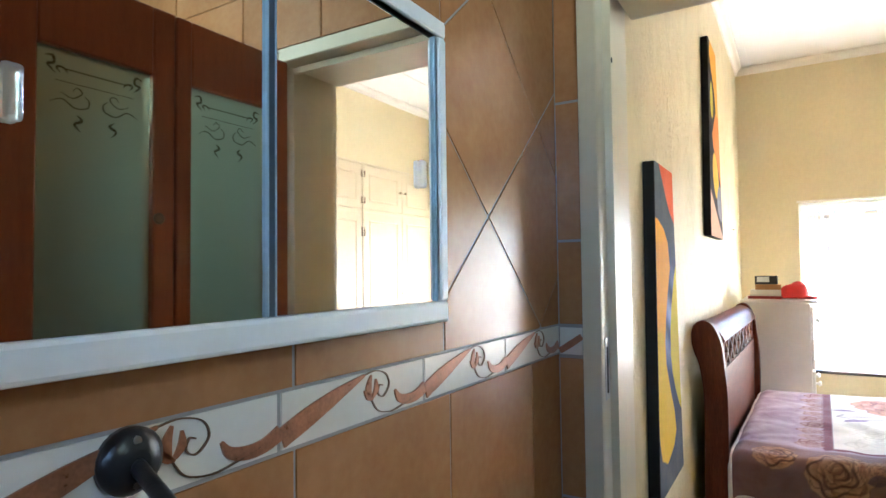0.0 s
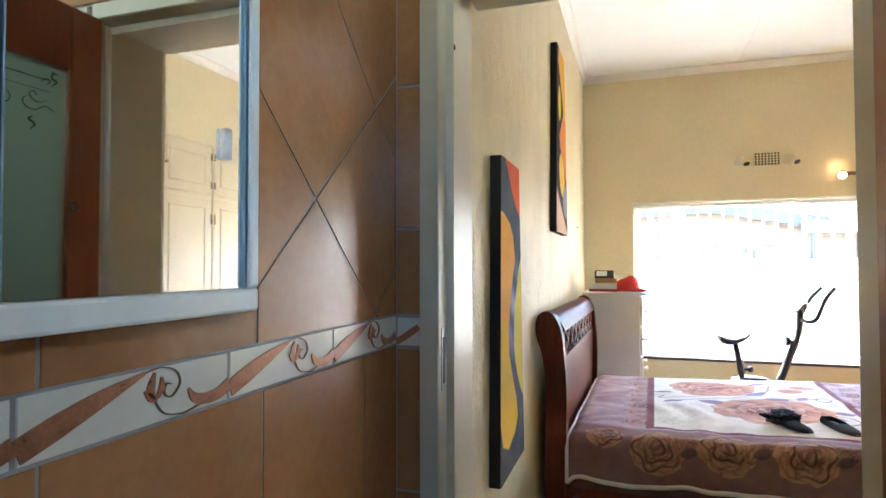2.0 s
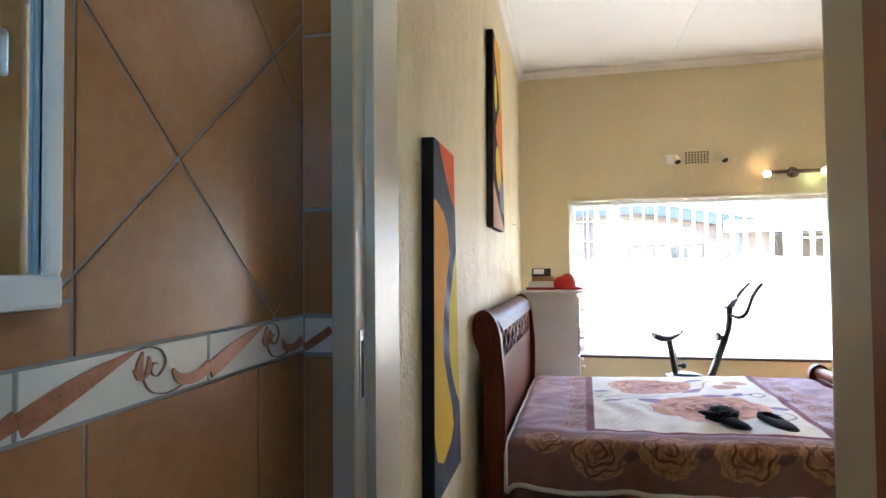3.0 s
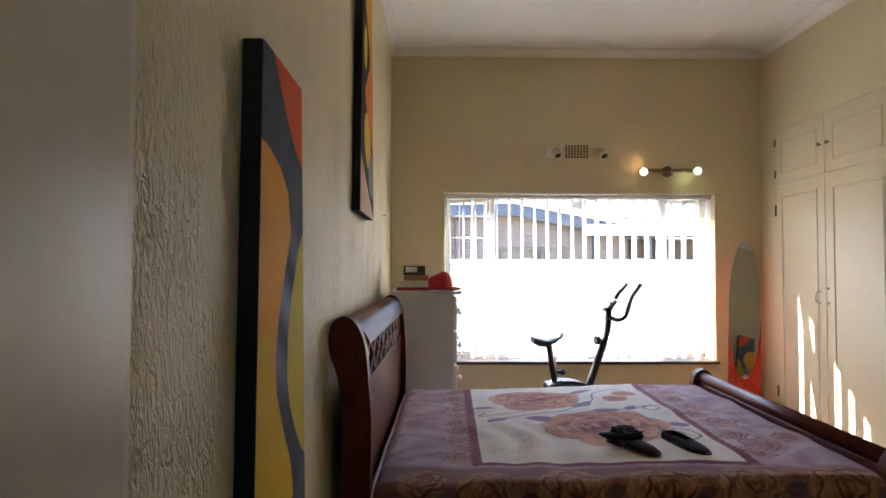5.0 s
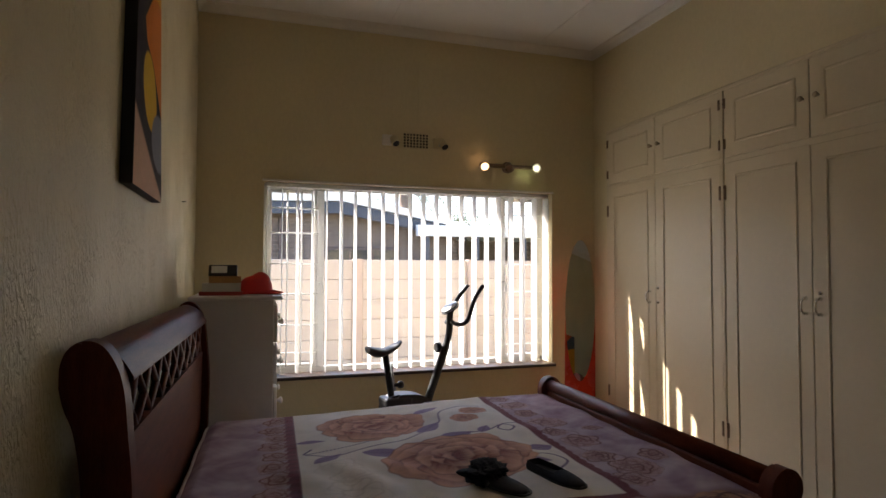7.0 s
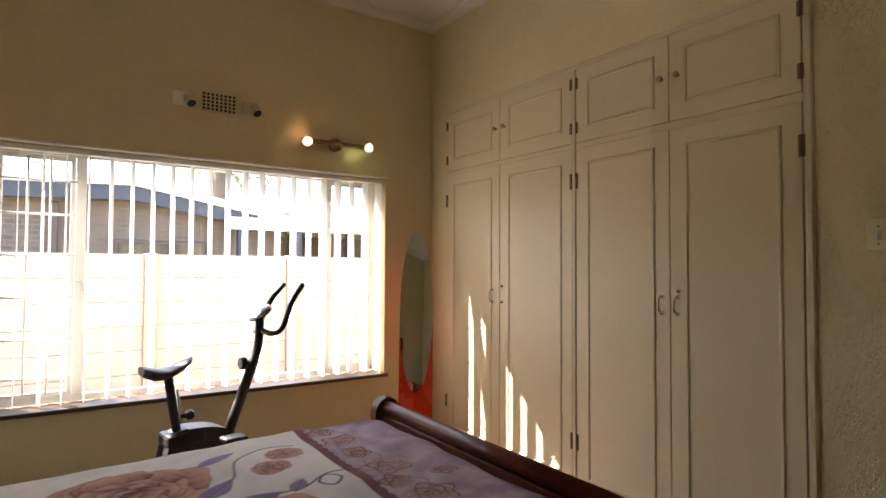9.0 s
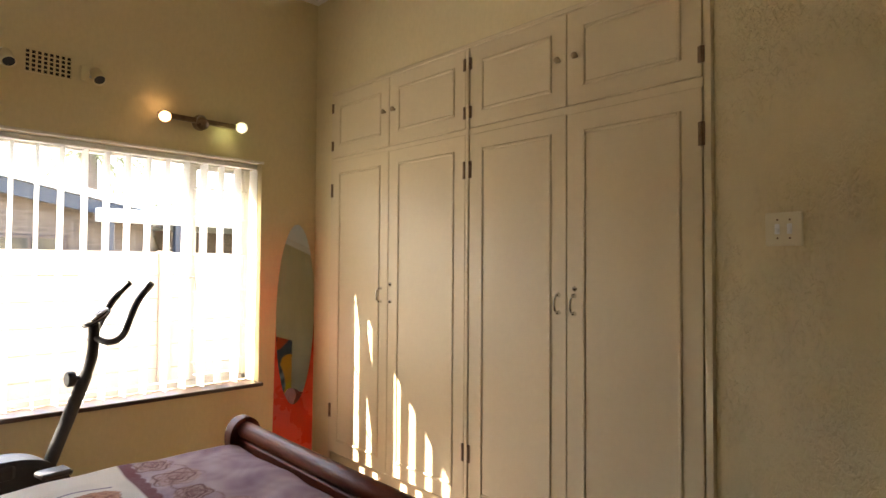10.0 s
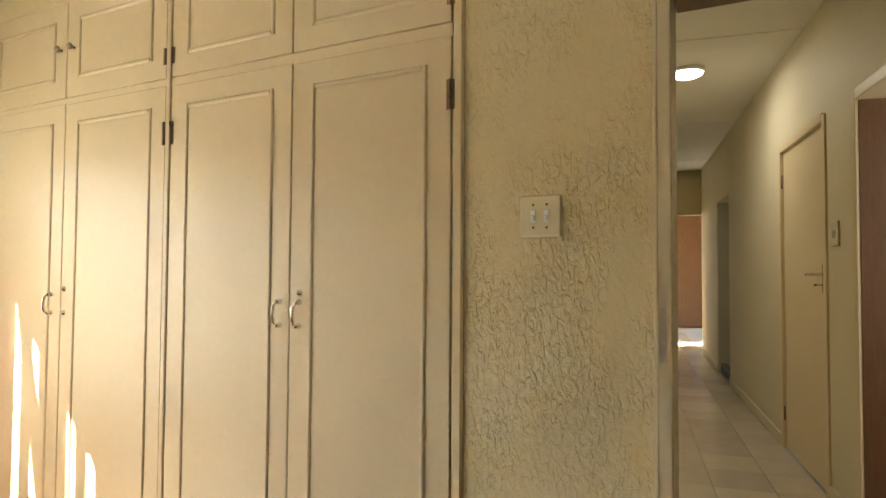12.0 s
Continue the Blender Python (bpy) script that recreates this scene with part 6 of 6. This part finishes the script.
def bathroom_door():
    s = thing("bathroom_door", (0.808, 3.6, 0), "red-brown wooden door with two etched frosted glass panels, standing open", "door")
    x = 0.808
    for y0, y1, g0, g1 in ((3.557, 3.892, 3.594, 3.812), (3.222, 3.553, 3.284, 3.503)):
        lf = new("leaf")
        lf.matrix_basis = Matrix.Translation((x, (y0 + y1) / 2, 0))
        lf.parent = s
        lf.matrix_parent_inverse = s.matrix_basis.inverted()
        for nm, d in (("stile", (x - 0.018, y0, 0.012, x + 0.018, g0, 1.947)), ("stile", (x - 0.018, g1, 0.012, x + 0.018, y1, 1.947)), ("rail", (x - 0.018, g0, 1.803, x + 0.018, g1, 1.947)), ("rail", (x - 0.018, g0, 0.012, x + 0.018, g1, 0.2))):
            boxes(nm, M["shower_wood"], lf, d, bevel=0.003)
        boxes("glass", M["frosted"], lf, (x - 0.003, g0 - 0.004, 0.196, x + 0.003, g1 + 0.004, 1.807), label="frosted glass with etched scrolls")
        w = g1 - g0
        f = lambda u, v: (x - 0.0042, g0 + u * w, 1.803 - v * w)
        dp = (0.0008, 0, 0)
        b = bmesh.new()
        band(b, [(0.22, 0.16), (0.78, 0.16)], [0.010, 0.010], f, dp, 3)
        band(b, [(0.16, 0.27), (0.84, 0.27)], [0.005, 0.005], f, dp, 3)
        for m in (1, -1):
            q = lambda u: 0.5 + m * u
            band(b, [(q(0.42), 0.08), (q(0.36), 0.07), (q(0.35), 0.13), (q(0.40), 0.15), (q(0.34), 0.21)], [0.006, 0.02, 0.02, 0.02, 0.006], f, dp, 4)
            band(b, [(q(0.30), 0.20), (q(0.33), 0.16), (q(0.28), 0.15), (q(0.24), 0.19)], [0.005, 0.016, 0.016, 0.004], f, dp, 4)
            band(b, [(q(0.38), 0.46), (q(0.28), 0.42), (q(0.18), 0.48), (q(0.08), 0.46), (q(0.06), 0.40), (q(0.10), 0.36)], [0.004, 0.01, 0.01, 0.01, 0.01, 0.004], f, dp, 4)
            band(b, [(q(0.30), 0.36), (q(0.20), 0.40), (q(0.12), 0.34), (q(0.16), 0.30), (q(0.20), 0.34)], [0.004, 0.008, 0.009, 0.008, 0.004], f, dp, 4)
            band(b, [(q(0.16), 0.54), (q(0.12), 0.58), (q(0.18), 0.62), (q(0.13), 0.68)], [0.005, 0.024, 0.02, 0.004], f, dp, 4)
        part("etching", b, M["etch"], lf, "dark etched scroll lines")
        b = bmesh.new()
        lathe(b, [(0.012, 0), (0.012, 0.004), (0.008, 0.008)], Matrix.Translation((x - 0.018, g1 + 0.012, 1.50)) @ pose(0, 0, 0, 0, -90, 0), 12)
        part("lock", b, M["bronze"], lf)
    for z in (0.25, 1.0, 1.72):
        b = bmesh.new()
        tube(b, [(x + 0.008, 3.899, z - 0.04), (x + 0.008, 3.899, z + 0.04)], 0.006, 8)
        part("hinge", b, M["bronze"], s)


# ---- corridor, in its own slightly turned frame ----
CO = pose(3.115, 4.294, 0, 0, 0, 8.5)
CW, CZ, CL, CE = 1.30, 2.80, 8.3, 12.5


def placed(b):
    b.transform(CO)
    return b


def corridor():
    openings = [(0.85, 1.91, 2.14), (2.365, 3.39, 2.157), (5.73, 6.62, 2.11)]
    b = bmesh.new()
    at = 0.06
    for a, c, h in openings:
        box(b, at, -0.14, 0, a, 0, CZ)
        box(b, a, -0.14, h, c, 0, CZ)
        at = c
    box(b, at, -0.14, 0, CL, 0, CZ)
    structure("wall_corridor_south", placed(b), M["corridor_wall"], "pale gloss painted corridor wall")
    b = bmesh.new()
    box(b, 0.265, CW, 0, CL, CW + 0.14, CZ)
    box(b, CL, -0.14, 2.11, CL + 0.14, CW + 0.14, CZ)
    box(b, CL, 0.90, 0, CL + 0.14, CW + 0.14, 2.11)
    box(b, CL + 0.001, -1.7, 0, CL + 0.14, -0.14, CZ)
    structure("wall_corridor_north", placed(b), M["wall_smooth"], "cream corridor walls")
    b = bmesh.new()
    prism(b, [(0.04, -0.14), (CL + 0.14, -0.14), (CL + 0.14, CW + 0.14), (0.276, CW + 0.14)], lambda u, v: (u, v, CZ), (0, 0, 0.1))
    for u in (2.75, 5.2, 7.4):
        box(b, u, 0, CZ - 0.006, u + 0.04, CW, CZ)
    structure("ceiling_corridor", placed(b), M["ceiling"], "white corridor ceiling")
    b = bmesh.new()
    box(b, 0.03, -1.75, -0.1, CE + 0.5, 2.3, -0.006)
    fl = structure("floor_corridor", placed(b), M["grout"], "pale tiled corridor floor")
    # the room behind the near opening, closed and dim
    b = bmesh.new()
    box(b, 0.2, -1.5, 0, 3.2, -1.4, CZ)
    box(b, 0.2, -1.4, 0, 0.3, -0.14, CZ)
    box(b, 2.08, -1.4, 0, 2.18, -0.14, CZ)
    box(b, 0.2, -1.5, CZ, 3.2, -0.14, CZ + 0.1)
    structure("wall_side_room", placed(b), M["brown_door"], "brown timber lined side room")
    b = bmesh.new()
    box(b, 5.5, -1.2, 0, 7.0, -1.1, CZ)
    box(b, 5.4, -1.2, 0, 5.5, -0.14, CZ)
    box(b, 6.9, -1.2, 0, 7.0, -0.14, CZ)
    box(b, 5.4, -1.2, CZ, 7.0, -0.14, CZ + 0.1)
    structure("wall_recess", placed(b), M["corridor_wall"], "shadowed recess off the corridor")
    # far end, timber front with an arched iron door
    b = bmesh.new()
    box(b, CE, -1.6, 0, CE + 0.1, -1.37, CZ)
    box(b, CE, -0.47, 0, CE + 0.1, 2.2, CZ)
    box(b, CE, -1.37, 2.0, CE + 0.1, -0.47, CZ)
    structure("wall_far_end", placed(b), M["brown_door"], "brown timber wall at the far end")
    b = bmesh.new()
    box(b, CL + 0.14, -1.6, CZ, CE + 0.1, 2.2, CZ + 0.1)
    box(b, CL + 0.14, -1.7, 0, CE + 0.1, -1.6, CZ)
    box(b, CL + 0.14, 2.2, 0, CE + 0.1, 2.3, CZ)
    structure("wall_far_room", placed(b), M["wall_smooth"], "cream walls of the far room")
    # door frames
    for k, (a, c, h) in enumerate(openings[:2]):
        d = tagged(new("door_%d" % (k + 2)), "cream pressed steel door frame in the corridor", kind="structure")
        for nm, q in (("jamb", (a - 0.02, -0.145, 0, a + 0.035, 0.012, h)), ("jamb", (c - 0.035, -0.145, 0, c + 0.02, 0.012, h)), ("head", (a + 0.036, -0.145, h - 0.04, c - 0.036, 0.012, h + 0.015))):
            b = bmesh.new()
            box(b, *q, bevel=0.004, seg=2)
            part(nm, placed(b), M["corridor_door"], d)
        if k == 0:
            b = bmesh.new()
            box(b, c - 0.0385, -0.144, 0.001, c - 0.0352, -0.004, h - 0.042)
            part("lining", placed(b), M["brown_door"], d, "brown timber lining of the opening")
    leaf = thing("flush_door", CO @ Vector((2.88, -0.03, 0)), "closed cream flush door with a lever handle", "door")
    b = bmesh.new()
    box(b, 2.403, -0.05, 0.006, 3.352, -0.010, 2.112, bevel=0.002)
    part("panel", placed(b), M["corridor_door"], leaf)
    b = bmesh.new()
    box(b, 2.43, -0.0095, 1.14, 2.475, -0.004, 1.305, bevel=0.002)
    part("handle_plate", placed(b), M["silver"], leaf, "steel lock plate")
    b = bmesh.new()
    tube(b, smooth_curve([(2.453, -0.004, 1.245), (2.453, 0.045, 1.245), (2.47, 0.052, 1.245), (2.575, 0.05, 1.242)], 5), 0.009, 8)
    part("lever", placed(b), M["silver"], leaf, "steel lever handle")
    b = bmesh.new()
    tube(b, [(2.453, -0.004, 1.185), (2.453, 0.03, 1.185)], 0.005, 8)
    box(b, 2.445, 0.03, 1.177, 2.49, 0.033, 1.193)
    part("key", placed(b), M["silver"], leaf)
    for z in (0.25, 1.91):
        b = bmesh.new()
        tube(b, [(3.36, 0.0, z - 0.05), (3.36, 0.0, z + 0.05)], 0.008, 8)
        part("hinge", placed(b), M["copper_pipe"], leaf)
    sw = thing("corridor_switch", CO @ Vector((2.15, 0, 1.47)), "ivory two-lever light switch in the corridor", "switch")
    b = bmesh.new()
    box(b, 2.145, 0, 1.40, 2.26, 0.012, 1.535, bevel=0.004, seg=2)
    part("plate", placed(b), M["ivory"], sw)
    for u in (2.185, 2.22):
        b = bmesh.new()
        box(b, u - 0.007, 0.0118, 1.445, u + 0.007, 0.018, 1.485, bevel=0.002)
        part("lever", placed(b), M["frame_white"], sw)
    b = bmesh.new()
    for a, c in ((0.08, 0.825), (1.935, 2.34), (3.415, 5.71), (6.64, CL)):
        box(b, a, 0.0, 0, c, 0.014, 0.085, bevel=0.003)
    structure("baseboard", placed(b), M["corridor_wall"], "painted corridor skirting")
    st = thing("door_stop_block", CO @ Vector((6.64, 0.03, 0)), "dark block at the foot of the recess", "block")
    b = bmesh.new()
    box(b, 5.75, -0.10, 0, 6.60, -0.02, 0.11, bevel=0.006)
    part("block", placed(b), M["dark_stone"], st)
    lm = thing("ceiling_light", CO @ Vector((3.395, 0.63, CZ)), "round lit flush ceiling light in the corridor", "ceiling light")
    b = bmesh.new()
    lathe(b, [(0.13, 0.0), (0.135, -0.02), (0.125, -0.03), (0.12, -0.02)], Matrix.Translation((3.395, 0.63, CZ)), 28)
    part("rim", placed(b), M["frame_white"], lm)
    b = bmesh.new()
    lathe(b, [(0.118, -0.012), (0.115, -0.035), (0.08, -0.052), (0.01, -0.058)], Matrix.Translation((3.395, 0.63, CZ)), 28)
    part("diffuser", placed(b), M["ceiling_lamp"], lm, "glowing white diffuser")
    lc = CO @ Vector((3.395, 0.63, CZ - 0.065))
    area_lamp("ceiling_light_glow", tuple(lc), (lc.x, lc.y + 0.01, 0), 0.2, 0.2, 0.42, (1.0, 0.94, 0.82))
    gate = thing("arched_iron_gate", CO @ Vector((CE, -0.92, 0)), "black iron gate with an arched top", "gate")
    b = bmesh.new()
    arch = [(CE + 0.05, -0.92 - 0.42 * math.cos(a), 1.53 + 0.42 * math.sin(a)) for a in np.linspace(0, math.pi, 17)]
    tube(b, [(CE + 0.05, -1.34, 0)] + arch + [(CE + 0.05, -0.50, 0)], 0.03, 8)
    part("arch_frame", placed(b), M["black_metal"], gate)
    for i in range(6):
        b = bmesh.new()
        v = -1.24 + i * 0.13
        tube(b, [(CE + 0.05, v, 0), (CE + 0.05, v, 1.86)], 0.01, 6)
        part("bar", placed(b), M["black_metal"], gate)
    for z in (0.2, 1.0):
        b = bmesh.new()
        tube(b, [(CE + 0.05, -1.34, z), (CE + 0.05, -0.50, z)], 0.012, 6)
        part("cross_bar", placed(b), M["black_metal"], gate)
    return fl


def corridor_doorway():
    """Frame of the bedroom door with a cupboard front above it."""
    f = tagged(new("door_4"), "cream timber door frame to the corridor with a panel above", kind="structure")
    for y, s in ((EY1, -1), (EY0, 1)):
        b = bmesh.new()
        box(b, RX - 0.012, y - 0.004 * s if s < 0 else y, 0, RX + 0.15, y + s * 0.03, EZ + 0.4, bevel=0.004, seg=2)
        part("jamb", b, M["door_frame"], f)
        b = bmesh.new()
        box(b, RX - 0.014, y - s * 0.012, 0, RX - 0.001, y + s * 0.0, EZ + 0.41, bevel=0.003)
        part("bead", b, M["door_frame"], f)
    boxes("head", M["copper_pipe"], f, (RX + 0.004, EY0 + 0.032, EZ - 0.035, RX + 0.15, EY1 - 0.032, EZ), bevel=0.003, label="brown timber door head")
    boxes("overdoor_panel", M["ward"], f, (RX - 0.004, EY0 + 0.032, EZ + 0.002, RX + 0.02, EY1 - 0.032, EZ + 0.40), bevel=0.003)
    prof = [(0, 0), (0.016, 0), (0.010, 0.010), (0.005, 0.010)]
    b = bmesh.new()
    prism(b, prof, lambda u, v: (RX - 0.004 - v, EY0 + 0.09, EZ + 0.05 + u), (0, EY1 - EY0 - 0.18, 0))
    part("moulding", b, M["ward"], f)
    boxes("threshold_plate", M["steel"], f, (RX - 0.0135, EY1 - 0.016, 1.05, RX - 0.0122, EY1 - 0.002, 1.2))


# ---- outside ----
def outside():
    b = bmesh.new()
    v = [b.verts.new(p) for p in ((-900, RY1 + 0.26, -0.25), (900, RY1 + 0.26, -0.25), (900, 1800, -0.25), (-900, 1800, -0.25))]
    b.faces.new(v)
    structure("ground", b, M["grass"], "dry lawn and earth outside")
    # Yard slab added as a reflector: sends sunlight up through the window.
    b = bmesh.new()
    box(b, -6, RY1 + 0.26, -0.24, 10, 12.40, -0.2)
    structure("pavement", b, M["paving"], "assumed pale yard below the window that bounces sunlight to the ceiling")
    # Overhang is added out of view; its height sets how much sky gets in.
    b = bmesh.new()
    box(b, -3, RY1 + 0.2, 2.56, RX + 4, 9.12, 2.66)
    box(b, -3, 9.10, 2.50, RX + 4, 9.13, 2.70)
    structure("unseen_overhang", b, M["roof"], "added overhang above the window, out of view, limiting sky light")
    fe = thing("boundary_wall", (2, 12.5, -0.25), "cream precast concrete boundary wall", "wall")
    for i in range(-5, 9):
        x = 0.05 + i * 1.72
        boxes("post", M["fence_post"], fe, (x - 0.07, 12.42, -0.25, x + 0.07, 12.58, 1.445), bevel=0.01)
        for r in range(6):
            z = -0.25 + r * 0.281
            boxes("panel", M["fence"], fe, (x + 0.071, 12.47, z, x + 1.649, 12.53, z + 0.277), bevel=0.008)
    h = thing("neighbour_house", (2.0, 18, -0.25), "brick house with dark fascia and low white roof", "house")
    Y = 16.0
    b = bmesh.new()
    prism(b, [(-9, -0.25), (4.6, -0.25), (4.6, 2.0), (2.0, 2.62), (-9, 2.2)], lambda u, v: (u, Y + 0.35, v), (0, 6, 0))
    part("wall", b, M["brick"], h, "brown face brick wall")
    b = bmesh.new()
    prism(b, [(-9.6, 2.30), (-9.6, 2.06), (2.0, 2.42), (4.7, 1.92), (4.7, 2.14), (2.0, 2.66)], lambda u, v: (u, Y, v), (0, 0.05, 0))
    part("fascia", b, M["fascia"], h, "dark blue fascia board")
    b = bmesh.new()
    prism(b, [(-9.6, 2.31), (2.0, 2.67), (4.75, 2.15), (4.75, 2.25), (2.0, 2.86), (-9.6, 2.55)], lambda u, v: (u, Y - 0.05, v), (0, 6.5, 0))
    part("roof", b, M["roof"], h, "pale sheet roof")
    for x in (-4.2, -1.6, 2.5):
        wn = boxes("window", M["house_red"], h, (x - 0.75, Y + 0.30, 0.6, x + 0.75, Y + 0.345, 1.75), bevel=0.01)
        for k in range(3):
            boxes("pane", M["dark_glass"], wn, (x - 0.70 + k * 0.475, Y + 0.285, 0.66, x - 0.27 + k * 0.475, Y + 0.299, 1.69))
    boxes("downpipe", M["house_red"], h, (0.82, Y + 0.26, -0.25, 0.94, Y + 0.34, 2.35), bevel=0.02)
    cp = thing("carport", (6, 16, -0.25), "white beam carport on dark posts beside the house", "carport")
    boxes("beam", M["roof"], cp, (3.55, Y - 0.25, 1.98, 11, Y - 0.10, 2.21), bevel=0.01)
    boxes("canopy", M["roof"], cp, (4.8, Y - 0.1, 2.15, 11, Y + 5, 2.21))
    for i in range(6):
        x = 3.75 + i * 1.1
        boxes("post", M["fascia"], cp, (x - 0.06, Y - 0.24, -0.25, x + 0.06, Y - 0.11, 1.98), bevel=0.01)
    boxes("back_screen", M["brick"], cp, (4.8, Y + 4.8, -0.25, 11, Y + 4.95, 2.15))


def palm(x, y):
    p = thing("palm_tree", (x, y, -0.25), "tall palm with drooping dry fronds behind the house", "tree")
    b = bmesh.new()
    tube(b, [(x, y, -0.25), (x + 0.05, y, 2.0), (x, y, 4.2)], [0.28, 0.22, 0.2], 12)
    part("trunk", b, M["bark"], p)
    rnd = random.Random(5)
    b = bmesh.new()
    for i in range(34):
        a = rnd.uniform(0, 2 * math.pi)
        el = rnd.uniform(-0.9, 0.8)
        L = rnd.uniform(1.4, 2.1)
        top = Vector((x, y, 4.2))
        d = Vector((math.cos(a) * math.cos(el), math.sin(a) * math.cos(el), math.sin(el)))
        pts = [top + d * L * f + Vector((0, 0, -1.6 * f * f)) for f in (0, 0.25, 0.5, 0.75, 1.0)]
        tube(b, pts, [0.02, 0.015, 0.012, 0.008, 0.004], 4)
        side = d.cross(Vector((0, 0, 1))).normalized()
        for f in np.linspace(0.12, 1.0, 18):
            q = top + d * L * f + Vector((0, 0, -1.6 * f * f))
            for s in (1, -1):
                tip = q + side * s * 0.32 * (1 - 0.5 * f) + d * 0.12 + Vector((0, 0, -0.22))
                w = Vector((0, 0, 0.02)) + d * 0.02
                b.faces.new([b.verts.new(q), b.verts.new(q + w), b.verts.new(tip)])
    part("crown", b, M["palm_leaf"], p, "ragged palm fronds")


def tree(x, y, h, r, seed):
    t = thing("garden_tree", (x, y, -0.25), "leafy garden tree behind the house", "tree")
    rnd = random.Random(seed)
    b = bmesh.new()
    tube(b, smooth_curve([(x, y, -0.25), (x + 0.1, y, h * 0.3), (x - 0.05, y, h * 0.7)], 4), [0.22 - 0.012 * i for i in range(9)], 8)
    for i in range(7):
        a = rnd.uniform(0, 6.28)
        tube(b, [(x, y, h * (0.4 + 0.04 * i)), (x + math.cos(a) * r * 0.4, y + math.sin(a) * r * 0.4, h * 0.65), (x + math.cos(a) * r * 0.8, y + math.sin(a) * r * 0.8, h * 0.85)], [0.08, 0.05, 0.02], 6)
    part("trunk", b, M["bark"], t)
    b = bmesh.new()
    for c in range(46):
        a, u = rnd.uniform(0, 6.28), rnd.uniform(-0.9, 1)
        rr = r * rnd.uniform(0.4, 1.0)
        cx, cy, cz = x + rr * math.cos(a) * math.sqrt(1 - u * u), y + rr * math.sin(a) * math.sqrt(1 - u * u), h * 0.85 + 0.65 * rr * u
        for k in range(38):
            q = Vector((cx + rnd.gauss(0, 0.22), cy + rnd.gauss(0, 0.22), cz + rnd.gauss(0, 0.16)))
            d1 = Vector((rnd.uniform(-1, 1), rnd.uniform(-1, 1), rnd.uniform(-1, 1))).normalized() * 0.09
            d2 = Vector((rnd.uniform(-1, 1), rnd.uniform(-1, 1), rnd.uniform(-1, 1))).normalized() * 0.04
            b.faces.new([b.verts.new(q), b.verts.new(q + d1 * 0.5 + d2), b.verts.new(q + d1), b.verts.new(q + d1 * 0.5 - d2)])
    part("crown", b, M["leaf"], t, "loose crown of small leaves")


def corridor_tiles(fl):
    """Pale floor tiles, each laid a little proud of the grout."""
    meshes = {}
    s = 0.333
    n = 0
    for i in range(34):
        for j in range(4):
            u0, v0 = 0.05 + i * s, -0.07 + j * s
            u1, v1 = u0 + s, v0 + s
            v0, v1 = max(v0, 0.0), min(v1, CW)
            if (CO @ Vector((u0, v1, 0))).x < RX + 0.16:
                continue
            key = round(v1 - v0, 3)
            if key not in meshes:
                b = bmesh.new()
                box(b, 0.002, 0.002, 0, s - 0.002, v1 - v0 - 0.002, 0.006, bevel=0.0012)
                meshes[key] = mesh_of("tile", b, M["corridor_tile"])
            ob = new("tile", meshes[key])
            ob.parent = fl
            ob.matrix_basis = CO @ Matrix.Translation((u0, v0, -0.006))


bedroom_shell()
window()
blinds()
wardrobe()
light_switch()
bed()
blanket()
clothes()
paintings()
chest()
chest_items()
exercise_bike()
cheval_mirror()
wall_fittings()
outside()
palm(4.6, 21.0)
tree(-0.5, 24.0, 3.6, 1.9, 3)
tree(8.5, 26.0, 3.2, 1.6, 9)
tree(2.2, 25.0, 3.4, 1.5, 11)
bathroom_door_frame()
bathroom_door()
mirror_cabinet()
roll_holder()
corridor_doorway()
bathroom()
corridor_tiles(corridor())
